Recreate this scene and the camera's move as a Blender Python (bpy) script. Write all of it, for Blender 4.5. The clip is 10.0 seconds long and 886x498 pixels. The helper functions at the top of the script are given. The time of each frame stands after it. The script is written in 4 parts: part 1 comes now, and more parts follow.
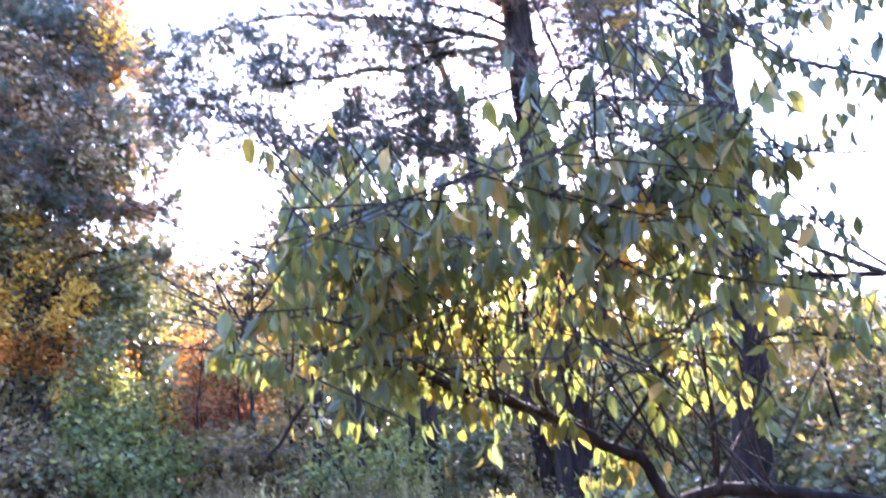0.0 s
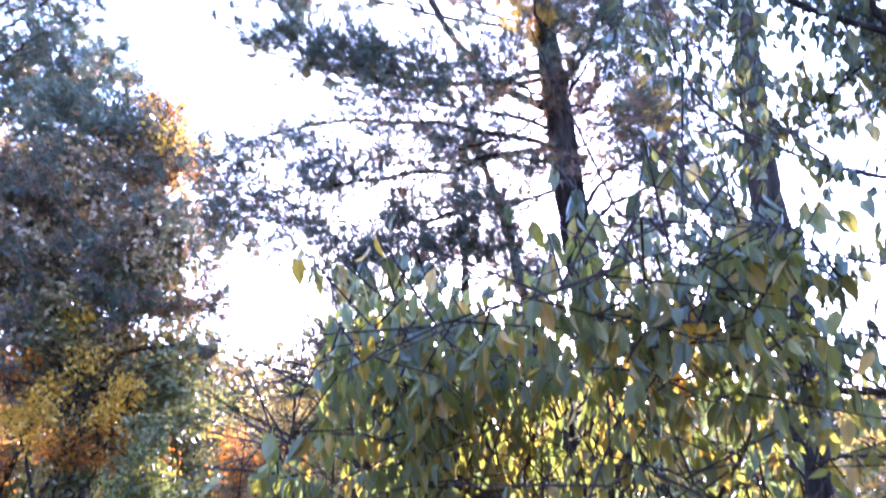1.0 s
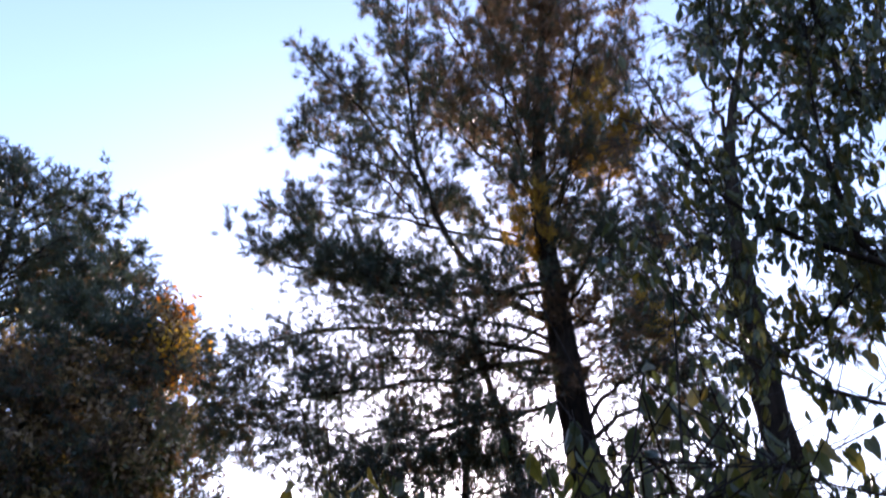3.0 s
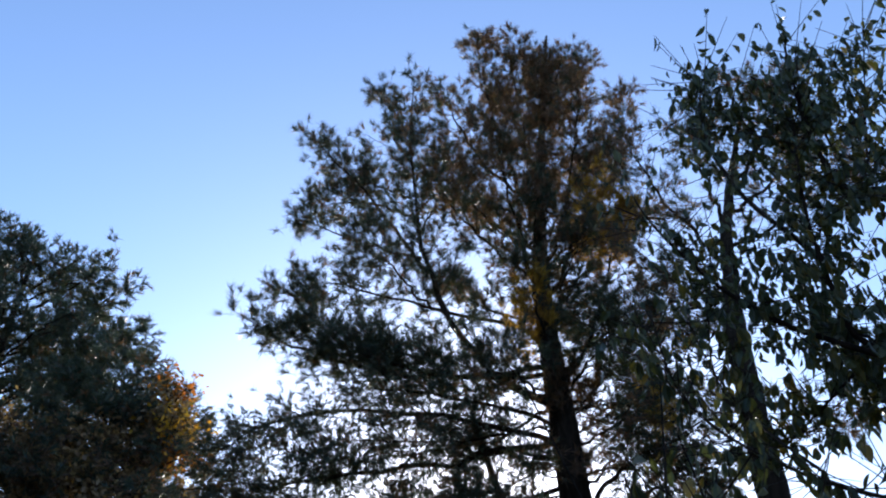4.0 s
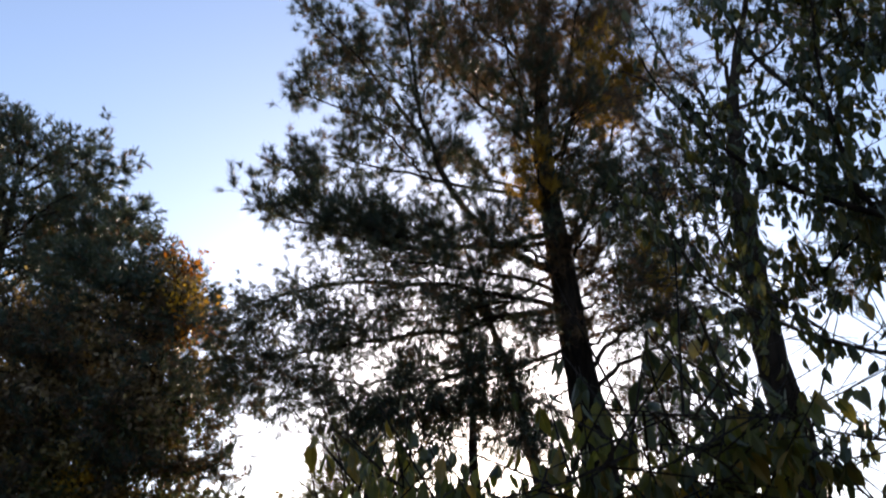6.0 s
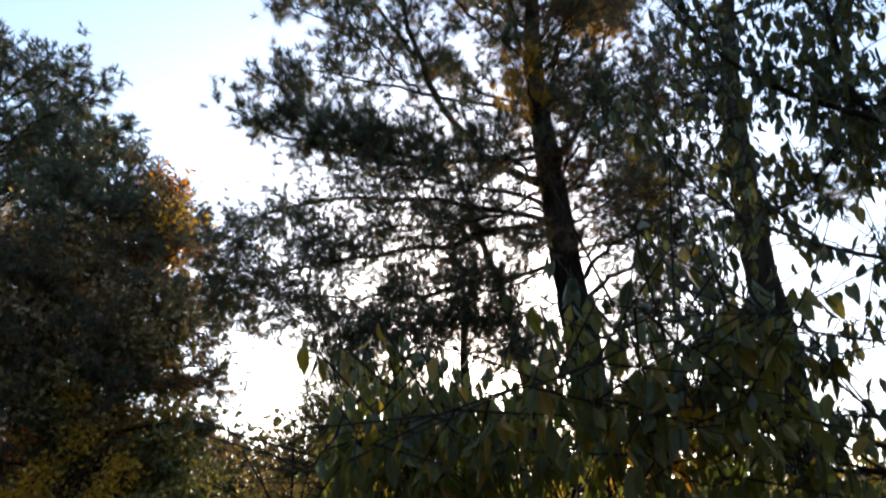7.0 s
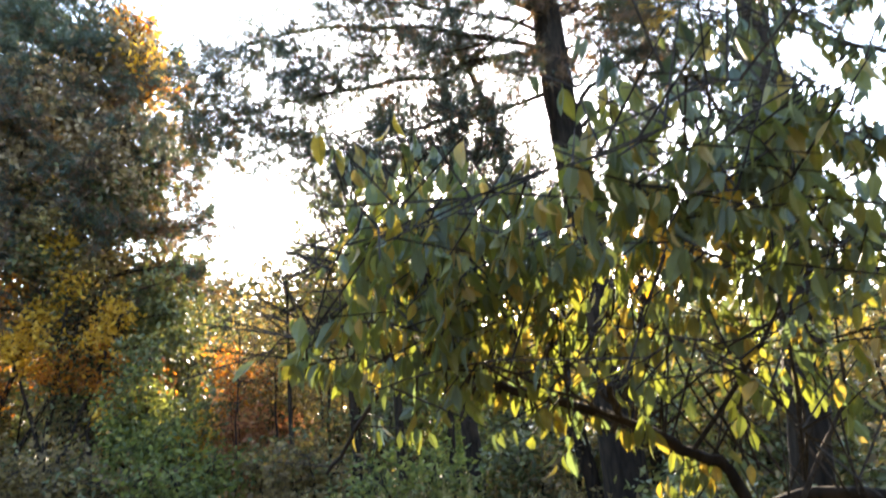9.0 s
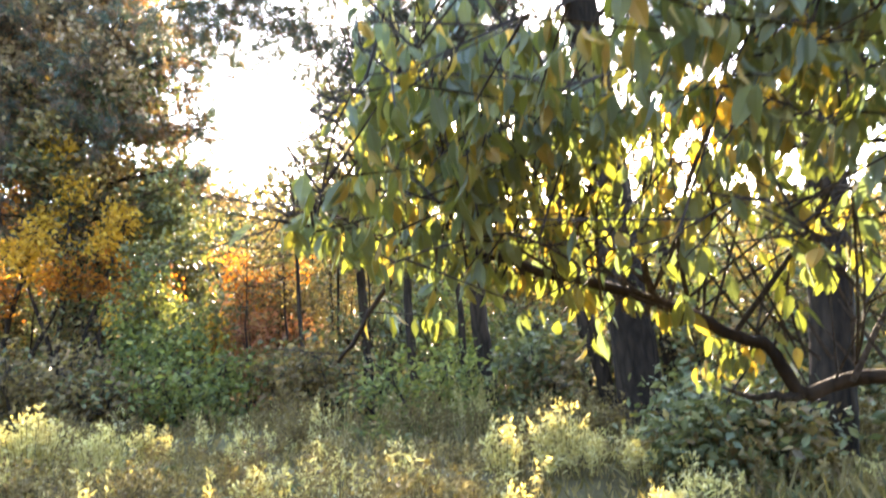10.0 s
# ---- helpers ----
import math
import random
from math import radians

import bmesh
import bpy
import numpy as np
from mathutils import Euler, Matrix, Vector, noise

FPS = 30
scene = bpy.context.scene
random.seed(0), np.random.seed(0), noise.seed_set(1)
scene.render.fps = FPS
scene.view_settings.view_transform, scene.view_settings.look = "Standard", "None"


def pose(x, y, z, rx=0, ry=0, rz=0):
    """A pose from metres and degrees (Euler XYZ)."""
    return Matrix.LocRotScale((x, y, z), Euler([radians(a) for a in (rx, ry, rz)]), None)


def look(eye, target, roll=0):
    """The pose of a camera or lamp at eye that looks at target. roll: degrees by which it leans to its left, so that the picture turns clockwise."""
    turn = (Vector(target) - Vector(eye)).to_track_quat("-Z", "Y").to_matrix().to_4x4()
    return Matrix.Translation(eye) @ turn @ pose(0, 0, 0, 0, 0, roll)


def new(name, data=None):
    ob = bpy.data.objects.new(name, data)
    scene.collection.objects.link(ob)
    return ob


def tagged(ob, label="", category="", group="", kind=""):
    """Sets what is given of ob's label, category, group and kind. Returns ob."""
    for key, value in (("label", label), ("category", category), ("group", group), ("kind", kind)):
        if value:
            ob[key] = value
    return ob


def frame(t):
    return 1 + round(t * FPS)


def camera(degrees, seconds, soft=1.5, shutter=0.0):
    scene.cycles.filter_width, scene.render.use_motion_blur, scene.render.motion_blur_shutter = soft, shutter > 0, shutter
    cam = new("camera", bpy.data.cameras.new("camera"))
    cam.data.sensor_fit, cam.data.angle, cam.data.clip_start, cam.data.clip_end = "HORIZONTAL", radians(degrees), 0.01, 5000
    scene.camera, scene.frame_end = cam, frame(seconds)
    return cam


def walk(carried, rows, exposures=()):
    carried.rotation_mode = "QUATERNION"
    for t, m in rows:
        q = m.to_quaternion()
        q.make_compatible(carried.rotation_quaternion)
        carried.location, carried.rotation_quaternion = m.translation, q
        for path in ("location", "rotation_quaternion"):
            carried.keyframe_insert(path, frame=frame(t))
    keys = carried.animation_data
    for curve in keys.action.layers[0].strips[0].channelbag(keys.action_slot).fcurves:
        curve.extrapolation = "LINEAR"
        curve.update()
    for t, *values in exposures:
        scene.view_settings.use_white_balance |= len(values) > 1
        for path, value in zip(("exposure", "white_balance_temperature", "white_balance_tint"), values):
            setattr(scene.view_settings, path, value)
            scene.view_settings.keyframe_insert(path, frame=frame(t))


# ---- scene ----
# ================= camera and walk =================
cam = camera(60, 10.0, soft=2.0, shutter=0.6)


def aim(t, x, y, z, yaw, pitch, roll):
    """A row of the walk: place, turn to the left, tilt upwards, lean."""
    a, b = radians(yaw), radians(pitch)
    way = Vector((-math.sin(a) * math.cos(b), math.cos(a) * math.cos(b), math.sin(b)))
    return t, look((x, y, z), Vector((x, y, z)) + way, roll)


ROWS = [
    (0.0, 0.030, 0.128, 1.539, -3.64, 11.11, -2.02), (0.5, 0.028, 0.131, 1.578, -1.67, 14.62, -1.45),
    (1.0, 0.022, 0.110, 1.616, -0.50, 18.18, -1.01), (1.5, 0.029, 0.100, 1.657, 0.00, 21.78, -0.77),
    (2.0, 0.025, 0.087, 1.688, -0.21, 25.52, -0.41), (2.5, 0.022, 0.077, 1.696, -0.40, 29.36, -0.10),
    (3.0, 0.043, 0.064, 1.681, -0.36, 33.29, 0.09), (3.2, 0.047, 0.040, 1.675, -0.30, 34.80, 0.20),
    (3.7, 0.055, -0.020, 1.660, -0.12, 38.00, 0.60), (4.0, 0.060, -0.070, 1.650, 0.00, 39.15, 0.85),
    (4.3, 0.066, -0.110, 1.642, 0.06, 38.98, 1.05), (4.5, 0.068, -0.123, 1.640, 0.07, 38.49, 1.07),
    (5.0, 0.048, -0.101, 1.684, 0.07, 35.56, 0.38), (6.5, 0.010, -0.024, 1.660, -0.43, 26.58, -1.06),
    (7.0, 0.014, 0.012, 1.641, -0.81, 23.47, -1.65), (7.5, 0.019, 0.069, 1.616, -0.98, 20.50, -2.19),
    (8.0, -0.004, 0.123, 1.600, -1.17, 17.53, -2.65), (8.5, -0.056, 0.174, 1.558, -1.49, 15.02, -2.83),
    (9.0, -0.124, 0.241, 1.526, -1.80, 12.06, -3.26), (9.5, -0.150, 0.378, 1.480, -1.41, 8.80, -3.30),
    (10.0, -0.169, 0.550, 1.431, -0.90, 5.43, -3.57),
]
EXPOSURES = [
    (0.0, 4.86, 5480, 44), (1.0, 4.68, 5350, 44), (2.0, 3.25, 5700, 35), (2.5, 2.3, 5850, 29), (3.2, 1.72, 6250, 31),
    (4.3, 1.0, 5800, 11), (5.2, 1.0, 6350, 20), (6.5, 1.3, 7300, 17), (7.5, 2.05, 7200, 13), (8.5, 3.12, 7200, 10), (9.0, 3.9, 7200, 14), (10.0, 4.8, 7500, 17),
]
walk(cam, [aim(*row) for row in ROWS], EXPOSURES)

# ================= sky and sun =================
SUN_TURN, SUN_HEIGHT = 3.2, 16.8
world = bpy.data.worlds.new("sky")
scene.world = world
world.use_nodes = True
wn = world.node_tree.nodes
sky = wn.new("ShaderNodeTexSky")
sky.sky_type, sky.sun_disc = "NISHITA", False
sky.sun_elevation, sky.sun_rotation = radians(SUN_HEIGHT), radians(SUN_TURN)
sky.air_density, sky.dust_density, sky.ozone_density = 1.0, 0.6, 2.5
world.node_tree.links.new(sky.outputs[0], wn["Background"].inputs[0])
wn["Background"].inputs[1].default_value = 0.15

sun_data = bpy.data.lights.new("sun", "SUN")
sun_data.energy, sun_data.angle, sun_data.color = 3.3, radians(0.55), (1.0, 0.88, 0.70)
sun = new("sun", sun_data)
sun_way = Vector((math.sin(radians(SUN_TURN)) * math.cos(radians(SUN_HEIGHT)), math.cos(radians(SUN_TURN)) * math.cos(radians(SUN_HEIGHT)), math.sin(radians(SUN_HEIGHT))))
sun.matrix_world = look(sun_way * 60, (0, 0, 0))


# ================= materials =================
def blank(name):
    m = bpy.data.materials.new(name)
    m.use_nodes = True
    nodes, links = m.node_tree.nodes, m.node_tree.links
    nodes.clear()
    out = nodes.new("ShaderNodeOutputMaterial")
    return m, nodes, links, out


def ramp_node(nodes, colours):
    r = nodes.new("ShaderNodeValToRGB")
    e = r.color_ramp.elements
    while len(e) < len(colours):
        e.new(0.5)
    for n, (at, c) in enumerate(colours):
        e[n].position, e[n].color = at, (*c, 1)
    return r


def leaf_material(name, colours, glow=0.45, gloss=0.35, single=False, vary=6.0, through_tint=(1.22, 1.25, 0.58)):
    """Thin foliage: light comes through it, each leaf has its own tone, with blotches."""
    m, nodes, links, out = blank(name)
    if single:
        rnd = nodes.new("ShaderNodeObjectInfo").outputs["Random"]
    else:
        rnd = nodes.new("ShaderNodeNewGeometry").outputs["Random Per Island"]
    geo = nodes.new("ShaderNodeNewGeometry")
    blot = nodes.new("ShaderNodeTexNoise")
    blot.inputs["Scale"].default_value, blot.inputs["Detail"].default_value = vary, 3
    links.new(geo.outputs["Position"], blot.inputs["Vector"])
    add = nodes.new("ShaderNodeMath")
    add.operation = "MULTIPLY_ADD"
    add.inputs[1].default_value, add.inputs[2].default_value = 0.55, -0.275
    links.new(blot.outputs["Fac"], add.inputs[0])
    mix = nodes.new("ShaderNodeMath")
    mix.use_clamp = True
    links.new(rnd, mix.inputs[0])
    links.new(add.outputs[0], mix.inputs[1])
    ramp = ramp_node(nodes, colours)
    links.new(mix.outputs[0], ramp.inputs[0])
    base = nodes.new("ShaderNodeBsdfPrincipled")
    base.inputs["Roughness"].default_value = gloss
    base.inputs["Specular IOR Level"].default_value = 0.22
    links.new(ramp.outputs[0], base.inputs["Base Color"])
    lit = nodes.new("ShaderNodeBsdfTranslucent")
    warm = nodes.new("ShaderNodeMix")
    warm.data_type, warm.blend_type = "RGBA", "MULTIPLY"
    warm.inputs["Factor"].default_value = 1.0
    links.new(ramp.outputs[0], warm.inputs[6])
    warm.inputs[7].default_value = (*through_tint, 1)
    links.new(warm.outputs[2], lit.inputs["Color"])
    both = nodes.new("ShaderNodeMixShader")
    both.inputs[0].default_value = glow
    links.new(base.outputs[0], both.inputs[1])
    links.new(lit.outputs[0], both.inputs[2])
    links.new(both.outputs[0], out.inputs["Surface"])
    return m


def bark_material(name, dark, light, scale=9.0, stretch=0.25, bump=0.6):
    m, nodes, links, out = blank(name)
    co = nodes.new("ShaderNodeNewGeometry")
    fit = nodes.new("ShaderNodeVectorMath")
    fit.operation = "MULTIPLY"
    fit.inputs[1].default_value = (1, 1, stretch)
    links.new(co.outputs["Position"], fit.inputs[0])
    plates = nodes.new("ShaderNodeTexVoronoi")
    plates.feature = "DISTANCE_TO_EDGE"
    plates.inputs["Scale"].default_value = scale
    grain = nodes.new("ShaderNodeTexNoise")
    grain.inputs["Scale"].default_value, grain.inputs["Detail"].default_value = scale * 3, 6
    stain = nodes.new("ShaderNodeTexNoise")
    stain.inputs["Scale"].default_value = 1.7
    for n in (plates, grain, stain):
        links.new(fit.outputs[0], n.inputs["Vector"])
    mul = nodes.new("ShaderNodeMath")
    mul.operation = "MULTIPLY_ADD"
    links.new(plates.outputs["Distance"], mul.inputs[0])
    mul.inputs[1].default_value = 1.6
    links.new(grain.outputs["Fac"], mul.inputs[2])
    tone = nodes.new("ShaderNodeMath")
    tone.operation = "MULTIPLY"
    links.new(mul.outputs[0], tone.inputs[0])
    links.new(stain.outputs["Fac"], tone.inputs[1])
    ramp = ramp_node(nodes, [(0.15, dark), (0.5, light)])
    links.new(tone.outputs[0], ramp.inputs[0])
    b = nodes.new("ShaderNodeBsdfPrincipled")
    b.inputs["Roughness"].default_value = 0.95
    b.inputs["Specular IOR Level"].default_value = 0.12
    links.new(ramp.outputs[0], b.inputs["Base Color"])
    bm_ = nodes.new("ShaderNodeBump")
    bm_.inputs["Strength"].default_value, bm_.inputs["Distance"].default_value = bump, 0.02
    links.new(mul.outputs[0], bm_.inputs["Height"])
    links.new(bm_.outputs[0], b.inputs["Normal"])
    links.new(b.outputs[0], out.inputs["Surface"])
    return m


def ground_material():
    m, nodes, links, out = blank("leaf_litter")
    co = nodes.new("ShaderNodeNewGeometry")
    big, fine = nodes.new("ShaderNodeTexNoise"), nodes.new("ShaderNodeTexVoronoi")
    big.inputs["Scale"].default_value, big.inputs["Detail"].default_value = 0.5, 5
    fine.inputs["Scale"].default_value = 18
    links.new(co.outputs["Position"], big.inputs["Vector"])
    links.new(co.outputs["Position"], fine.inputs["Vector"])
    ramp = ramp_node(nodes, [(0.3, (0.075, 0.055, 0.028)), (0.5, (0.10, 0.085, 0.038)), (0.7, (0.145, 0.105, 0.058))])
    links.new(big.outputs["Fac"], ramp.inputs[0])
    mix = nodes.new("ShaderNodeMix")
    mix.data_type, mix.blend_type = "RGBA", "MULTIPLY"
    mix.inputs["Factor"].default_value = 0.6
    links.new(ramp.outputs[0], mix.inputs[6])
    tone = ramp_node(nodes, [(0.0, (0.45, 0.42, 0.38)), (1.0, (1.0, 0.95, 0.85))])
    grey = nodes.new("ShaderNodeSeparateColor")
    links.new(fine.outputs["Color"], grey.inputs[0])
    links.new(grey.outputs[0], tone.inputs[0])
    links.new(tone.outputs[0], mix.inputs[7])
    b = nodes.new("ShaderNodeBsdfPrincipled")
    b.inputs["Roughness"].default_value = 0.95
    b.inputs["Specular IOR Level"].default_value = 0.1
    links.new(mix.outputs[2], b.inputs["Base Color"])
    bump = nodes.new("ShaderNodeBump")
    bump.inputs["Strength"].default_value = 0.7
    links.new(fine.outputs["Distance"], bump.inputs["Height"])
    links.new(bump.outputs[0], b.inputs["Normal"])
    links.new(b.outputs[0], out.inputs["Surface"])
    return m


NEEDLE_GREEN = leaf_material("pine_needles", [(0.0, (0.028, 0.044, 0.036)), (0.5, (0.046, 0.062, 0.044)), (0.85, (0.075, 0.076, 0.048)), (1.0, (0.14, 0.09, 0.05))], 0.22, 0.4, vary=1.2)
NEEDLE_RUST = leaf_material("rusty_needles", [(0.0, (0.065, 0.055, 0.036)), (0.45, (0.125, 0.074, 0.052)), (1.0, (0.22, 0.115, 0.075))], 0.35, 0.5, vary=1.2)
NEEDLE_GOLD = leaf_material("golden_needles", [(0.0, (0.22, 0.12, 0.03)), (0.5, (0.36, 0.20, 0.04)), (1.0, (0.45, 0.28, 0.06))], 0.5, 0.5, vary=1.2)
NEEDLE_LIGHT = leaf_material("light_needles", [(0.0, (0.070, 0.085, 0.040)), (0.5, (0.115, 0.125, 0.050)), (1.0, (0.19, 0.165, 0.065))], 0.5, 0.4, vary=1.2)
NEEDLE_BLUE = leaf_material("dark_needles", [(0.0, (0.032, 0.050, 0.046)), (0.6, (0.058, 0.078, 0.056)), (1.0, (0.10, 0.095, 0.055))], 0.20, 0.4, vary=1.0)
# The first, grey-green stop paints the sky's reflection into some leaves.
NEAR_TONES = [(0.0, (0.150, 0.170, 0.125)), (0.2, (0.125, 0.125, 0.062)), (0.45, (0.155, 0.148, 0.050)), (0.66, (0.190, 0.172, 0.050)), (0.84, (0.265, 0.185, 0.055)), (1.0, (0.40, 0.225, 0.06))]
# Dark green upper leaves, with the pine's shade put into their colour as well.
HIGH_SHADED_TONES = [(0.0, (0.060, 0.078, 0.050)), (0.5, (0.080, 0.094, 0.044)), (0.9, (0.12, 0.112, 0.042)), (1.0, (0.19, 0.14, 0.045))]
NEAR_LEAF = leaf_material("near_leaves", NEAR_TONES, 0.36, 0.48, vary=3.0, through_tint=(0.98, 1.22, 0.5))
NEAR_LEAF_ONE = leaf_material("near_leaf", NEAR_TONES, 0.36, 0.48, single=True, vary=3.0, through_tint=(0.98, 1.22, 0.5))
HIGH_SHADED_LEAF = leaf_material("high_shaded_leaves", HIGH_SHADED_TONES, 0.22, 0.35, vary=3.0)
GOLD_LEAF = leaf_material("golden_leaves", [(0.0, (0.40, 0.23, 0.04)), (0.5, (0.56, 0.34, 0.045)), (1.0, (0.62, 0.41, 0.07))], 0.5, 0.5, through_tint=(1.3, 1.1, 0.5))
ORANGE_LEAF = leaf_material("orange_leaves", [(0.0, (0.16, 0.07, 0.025)), (0.4, (0.34, 0.13, 0.03)), (0.8, (0.48, 0.20, 0.035)), (1.0, (0.5, 0.30, 0.05))], 0.6, 0.5, vary=0.9, through_tint=(1.3, 1.08, 0.5))
RED_LEAF = leaf_material("red_leaves", [(0.0, (0.28, 0.11, 0.075)), (0.5, (0.48, 0.20, 0.125)), (1.0, (0.56, 0.34, 0.20))], 0.6, 0.5, vary=0.9)
LIME_LEAF = leaf_material("lime_leaves", [(0.0, (0.085, 0.105, 0.045)), (0.5, (0.16, 0.18, 0.062)), (1.0, (0.27, 0.26, 0.085))], 0.5, 0.5, vary=0.9)
FAR_LEAF = leaf_material("far_leaves", [(0.0, (0.045, 0.045, 0.026)), (0.5, (0.085, 0.075, 0.036)), (1.0, (0.14, 0.105, 0.05))], 0.15, 0.6, vary=0.3)
PALE_LEAF = leaf_material("pale_leaves", [(0.0, (0.34, 0.27, 0.13)), (0.5, (0.51, 0.42, 0.22)), (1.0, (0.66, 0.57, 0.37))], 0.6, 0.6, vary=2.0)
GREEN_LEAF = leaf_material("green_leaves", [(0.0, (0.065, 0.075, 0.036)), (0.5, (0.110, 0.118, 0.052)), (1.0, (0.18, 0.165, 0.07))], 0.28, 0.5, vary=0.9)
RUSSET_LEAF = leaf_material("russet_leaves", [(0.0, (0.13, 0.088, 0.058)), (0.5, (0.23, 0.15, 0.09)), (1.0, (0.34, 0.235, 0.14))], 0.4, 0.5, vary=0.9)
BROWN_LEAF = leaf_material("brown_leaves", [(0.0, (0.09, 0.065, 0.035)), (0.5, (0.17, 0.11, 0.05)), (1.0, (0.27, 0.19, 0.08))], 0.4, 0.5, vary=0.9)
WEED = leaf_material("dry_weeds", [(0.0, (0.105, 0.076, 0.034)), (0.4, (0.190, 0.132, 0.058)), (0.75, (0.285, 0.203, 0.09)), (1.0, (0.41, 0.32, 0.17))], 0.4, 0.6, vary=0.7)
GRASS = leaf_material("rough_grass", [(0.0, (0.075, 0.064, 0.028)), (0.4, (0.125, 0.098, 0.042)), (0.75, (0.20, 0.145, 0.062)), (1.0, (0.30, 0.22, 0.11))], 0.35, 0.6, vary=0.7)
BARK = bark_material("pine_bark", (0.012, 0.0085, 0.006), (0.040, 0.027, 0.018))
BARK_GREY = bark_material("grey_bark", (0.035, 0.030, 0.026), (0.13, 0.115, 0.10), 14, 0.4, 0.4)
TWIG = bark_material("twig_bark", (0.02, 0.016, 0.013), (0.065, 0.050, 0.038), 30, 0.6, 0.3)
SOIL = ground_material()


# ================= builders =================
def thing(name, place, label, category, group=""):
    ob = new(name)
    ob.empty_display_size = 0.2
    ob.location = place
    return tagged(ob, label, category, group)


def part(name, verts, faces, material, parent, label="", kind="", smooth=False):
    """One mesh object; verts in world metres, kept at the parent's place."""
    me = bpy.data.meshes.new(name)
    base = np.array(parent.location if parent else (0, 0, 0))
    v = np.asarray(verts, float) - base
    me.from_pydata(v.tolist(), [], faces)
    me.materials.append(material)
    if smooth:
        me.shade_smooth()
    ob = new(name, me)
    ob.parent = parent
    return tagged(ob, label, "", "", kind)


class Mass:
    """Vertices and faces of many small pieces."""

    def __init__(self):
        self.v, self.f, self.n = [], [], 0

    def add(self, verts, faces):
        self.v.append(verts)
        self.f.extend([[i + self.n for i in f] for f in faces])
        self.n += len(verts)

    def block(self, verts, pattern):
        """verts: pieces x corners x 3; pattern: the faces of one piece."""
        k, c = verts.shape[:2]
        self.v.append(verts.reshape(-1, 3))
        for p in pattern:
            idx = np.array(p)[None, :] + (np.arange(k) * c)[:, None] + self.n
            self.f.extend(idx.tolist())
        self.n += k * c

    def verts(self):
        return np.concatenate(self.v) if self.v else np.zeros((0, 3))


def unit(a):
    a = np.asarray(a, float)
    return a / np.maximum(np.linalg.norm(a, axis=-1, keepdims=True), 1e-9)


def bend(points, n=10, rough=0.0, rng=None):
    """A smooth line (Catmull-Rom) through a few points, slightly crooked."""
    p = np.asarray(points, float)
    p = np.vstack([2 * p[0] - p[1], p, 2 * p[-1] - p[-2]])
    out = []
    segs = len(p) - 3
    for i in range(segs):
        for u in np.linspace(0, 1, n, endpoint=i == segs - 1):
            a, b, c, d = p[i:i + 4]
            out.append(0.5 * (2 * b + (c - a) * u + (2 * a - 5 * b + 4 * c - d) * u * u + (3 * b - a - 3 * c + d) * u ** 3))
    out = np.array(out)
    if rough and rng is not None:
        k = rng.normal(0, rough, out.shape)
        k = (k + np.roll(k, 1, 0) + np.roll(k, -1, 0)) / 2
        k[0] = 0
        out = out + k
    return out


def bezier(a, b, c, n=12):
    u = np.linspace(0, 1, n)[:, None]
    return (1 - u) ** 2 * np.asarray(a) + 2 * u * (1 - u) * np.asarray(b) + u * u * np.asarray(c)


def tube(mass, pts, radii, sides=8, rng=None, lumps=0.0):
    pts = np.asarray(pts, float)
    k = len(pts)
    radii = np.interp(np.linspace(0, 1, k), np.linspace(0, 1, len(radii)), radii)
    t = unit(np.gradient(pts, axis=0))
    ref = np.array([0.0, 1.0, 0.0]) if abs(t[:, 1]).mean() < 0.8 else np.array([1.0, 0, 0])
    a = unit(np.cross(t, ref))
    b = np.cross(t, a)
    ang = np.linspace(0, 2 * np.pi, sides, endpoint=False)
    r = radii[:, None] * np.ones(sides)
    if lumps and rng is not None:
        r = r * (1 + rng.normal(0, lumps, r.shape))
    ring = pts[:, None] + r[..., None] * (np.cos(ang)[None, :, None] * a[:, None] + np.sin(ang)[None, :, None] * b[:, None])
    f = []
    for i in range(k - 1):
        for j in range(sides):
            q = (j + 1) % sides
            f.append([i * sides + j, i * sides + q, (i + 1) * sides + q, (i + 1) * sides + j])
    f.append(list(range((k - 1) * sides, k * sides)))
    mass.add(ring.reshape(-1, 3), f)


def tubes3(mass, a, b, r):
    """Many thin straight three-sided twigs from a to b."""
    a, b = np.asarray(a), np.asarray(b)
    d = unit(b - a)
    side = unit(np.cross(d, [0.31, 0.21, 0.93]))
    up = np.cross(d, side)
    r = np.asarray(r).reshape(-1, 1)
    rows = []
    for p, s in ((a, 1.0), (b, 0.45)):
        for ang in (0, 2.094, 4.189):
            rows.append(p + r * s * (math.cos(ang) * side + math.sin(ang) * up))
    mass.block(np.stack(rows, 1), [(0, 1, 4, 3), (1, 2, 5, 4), (2, 0, 3, 5)])


def needles(mass, at, way, rng, count=24, length=0.13, width=0.007, spread=0.9):
    """Star-like tufts of needles at each place, opening along each way."""
    k = len(at)
    if not k:
        return
    d = unit(np.repeat(unit(way), count, 0) + rng.normal(0, spread * 0.62, (k * count, 3)))
    p = np.repeat(np.asarray(at), count, 0) + rng.normal(0, 0.010, (k * count, 3)) - np.repeat(unit(way), count, 0) * length * rng.uniform(0, 0.6, (k * count, 1))
    ln = length * rng.uniform(0.65, 1.15, (k * count, 1))
    s = unit(np.cross(d, rng.normal(0, 1, (k * count, 3)))) * width / 2
    mass.block(np.stack([p - s, p + s, p + d * ln], 1), [(0, 1, 2)])


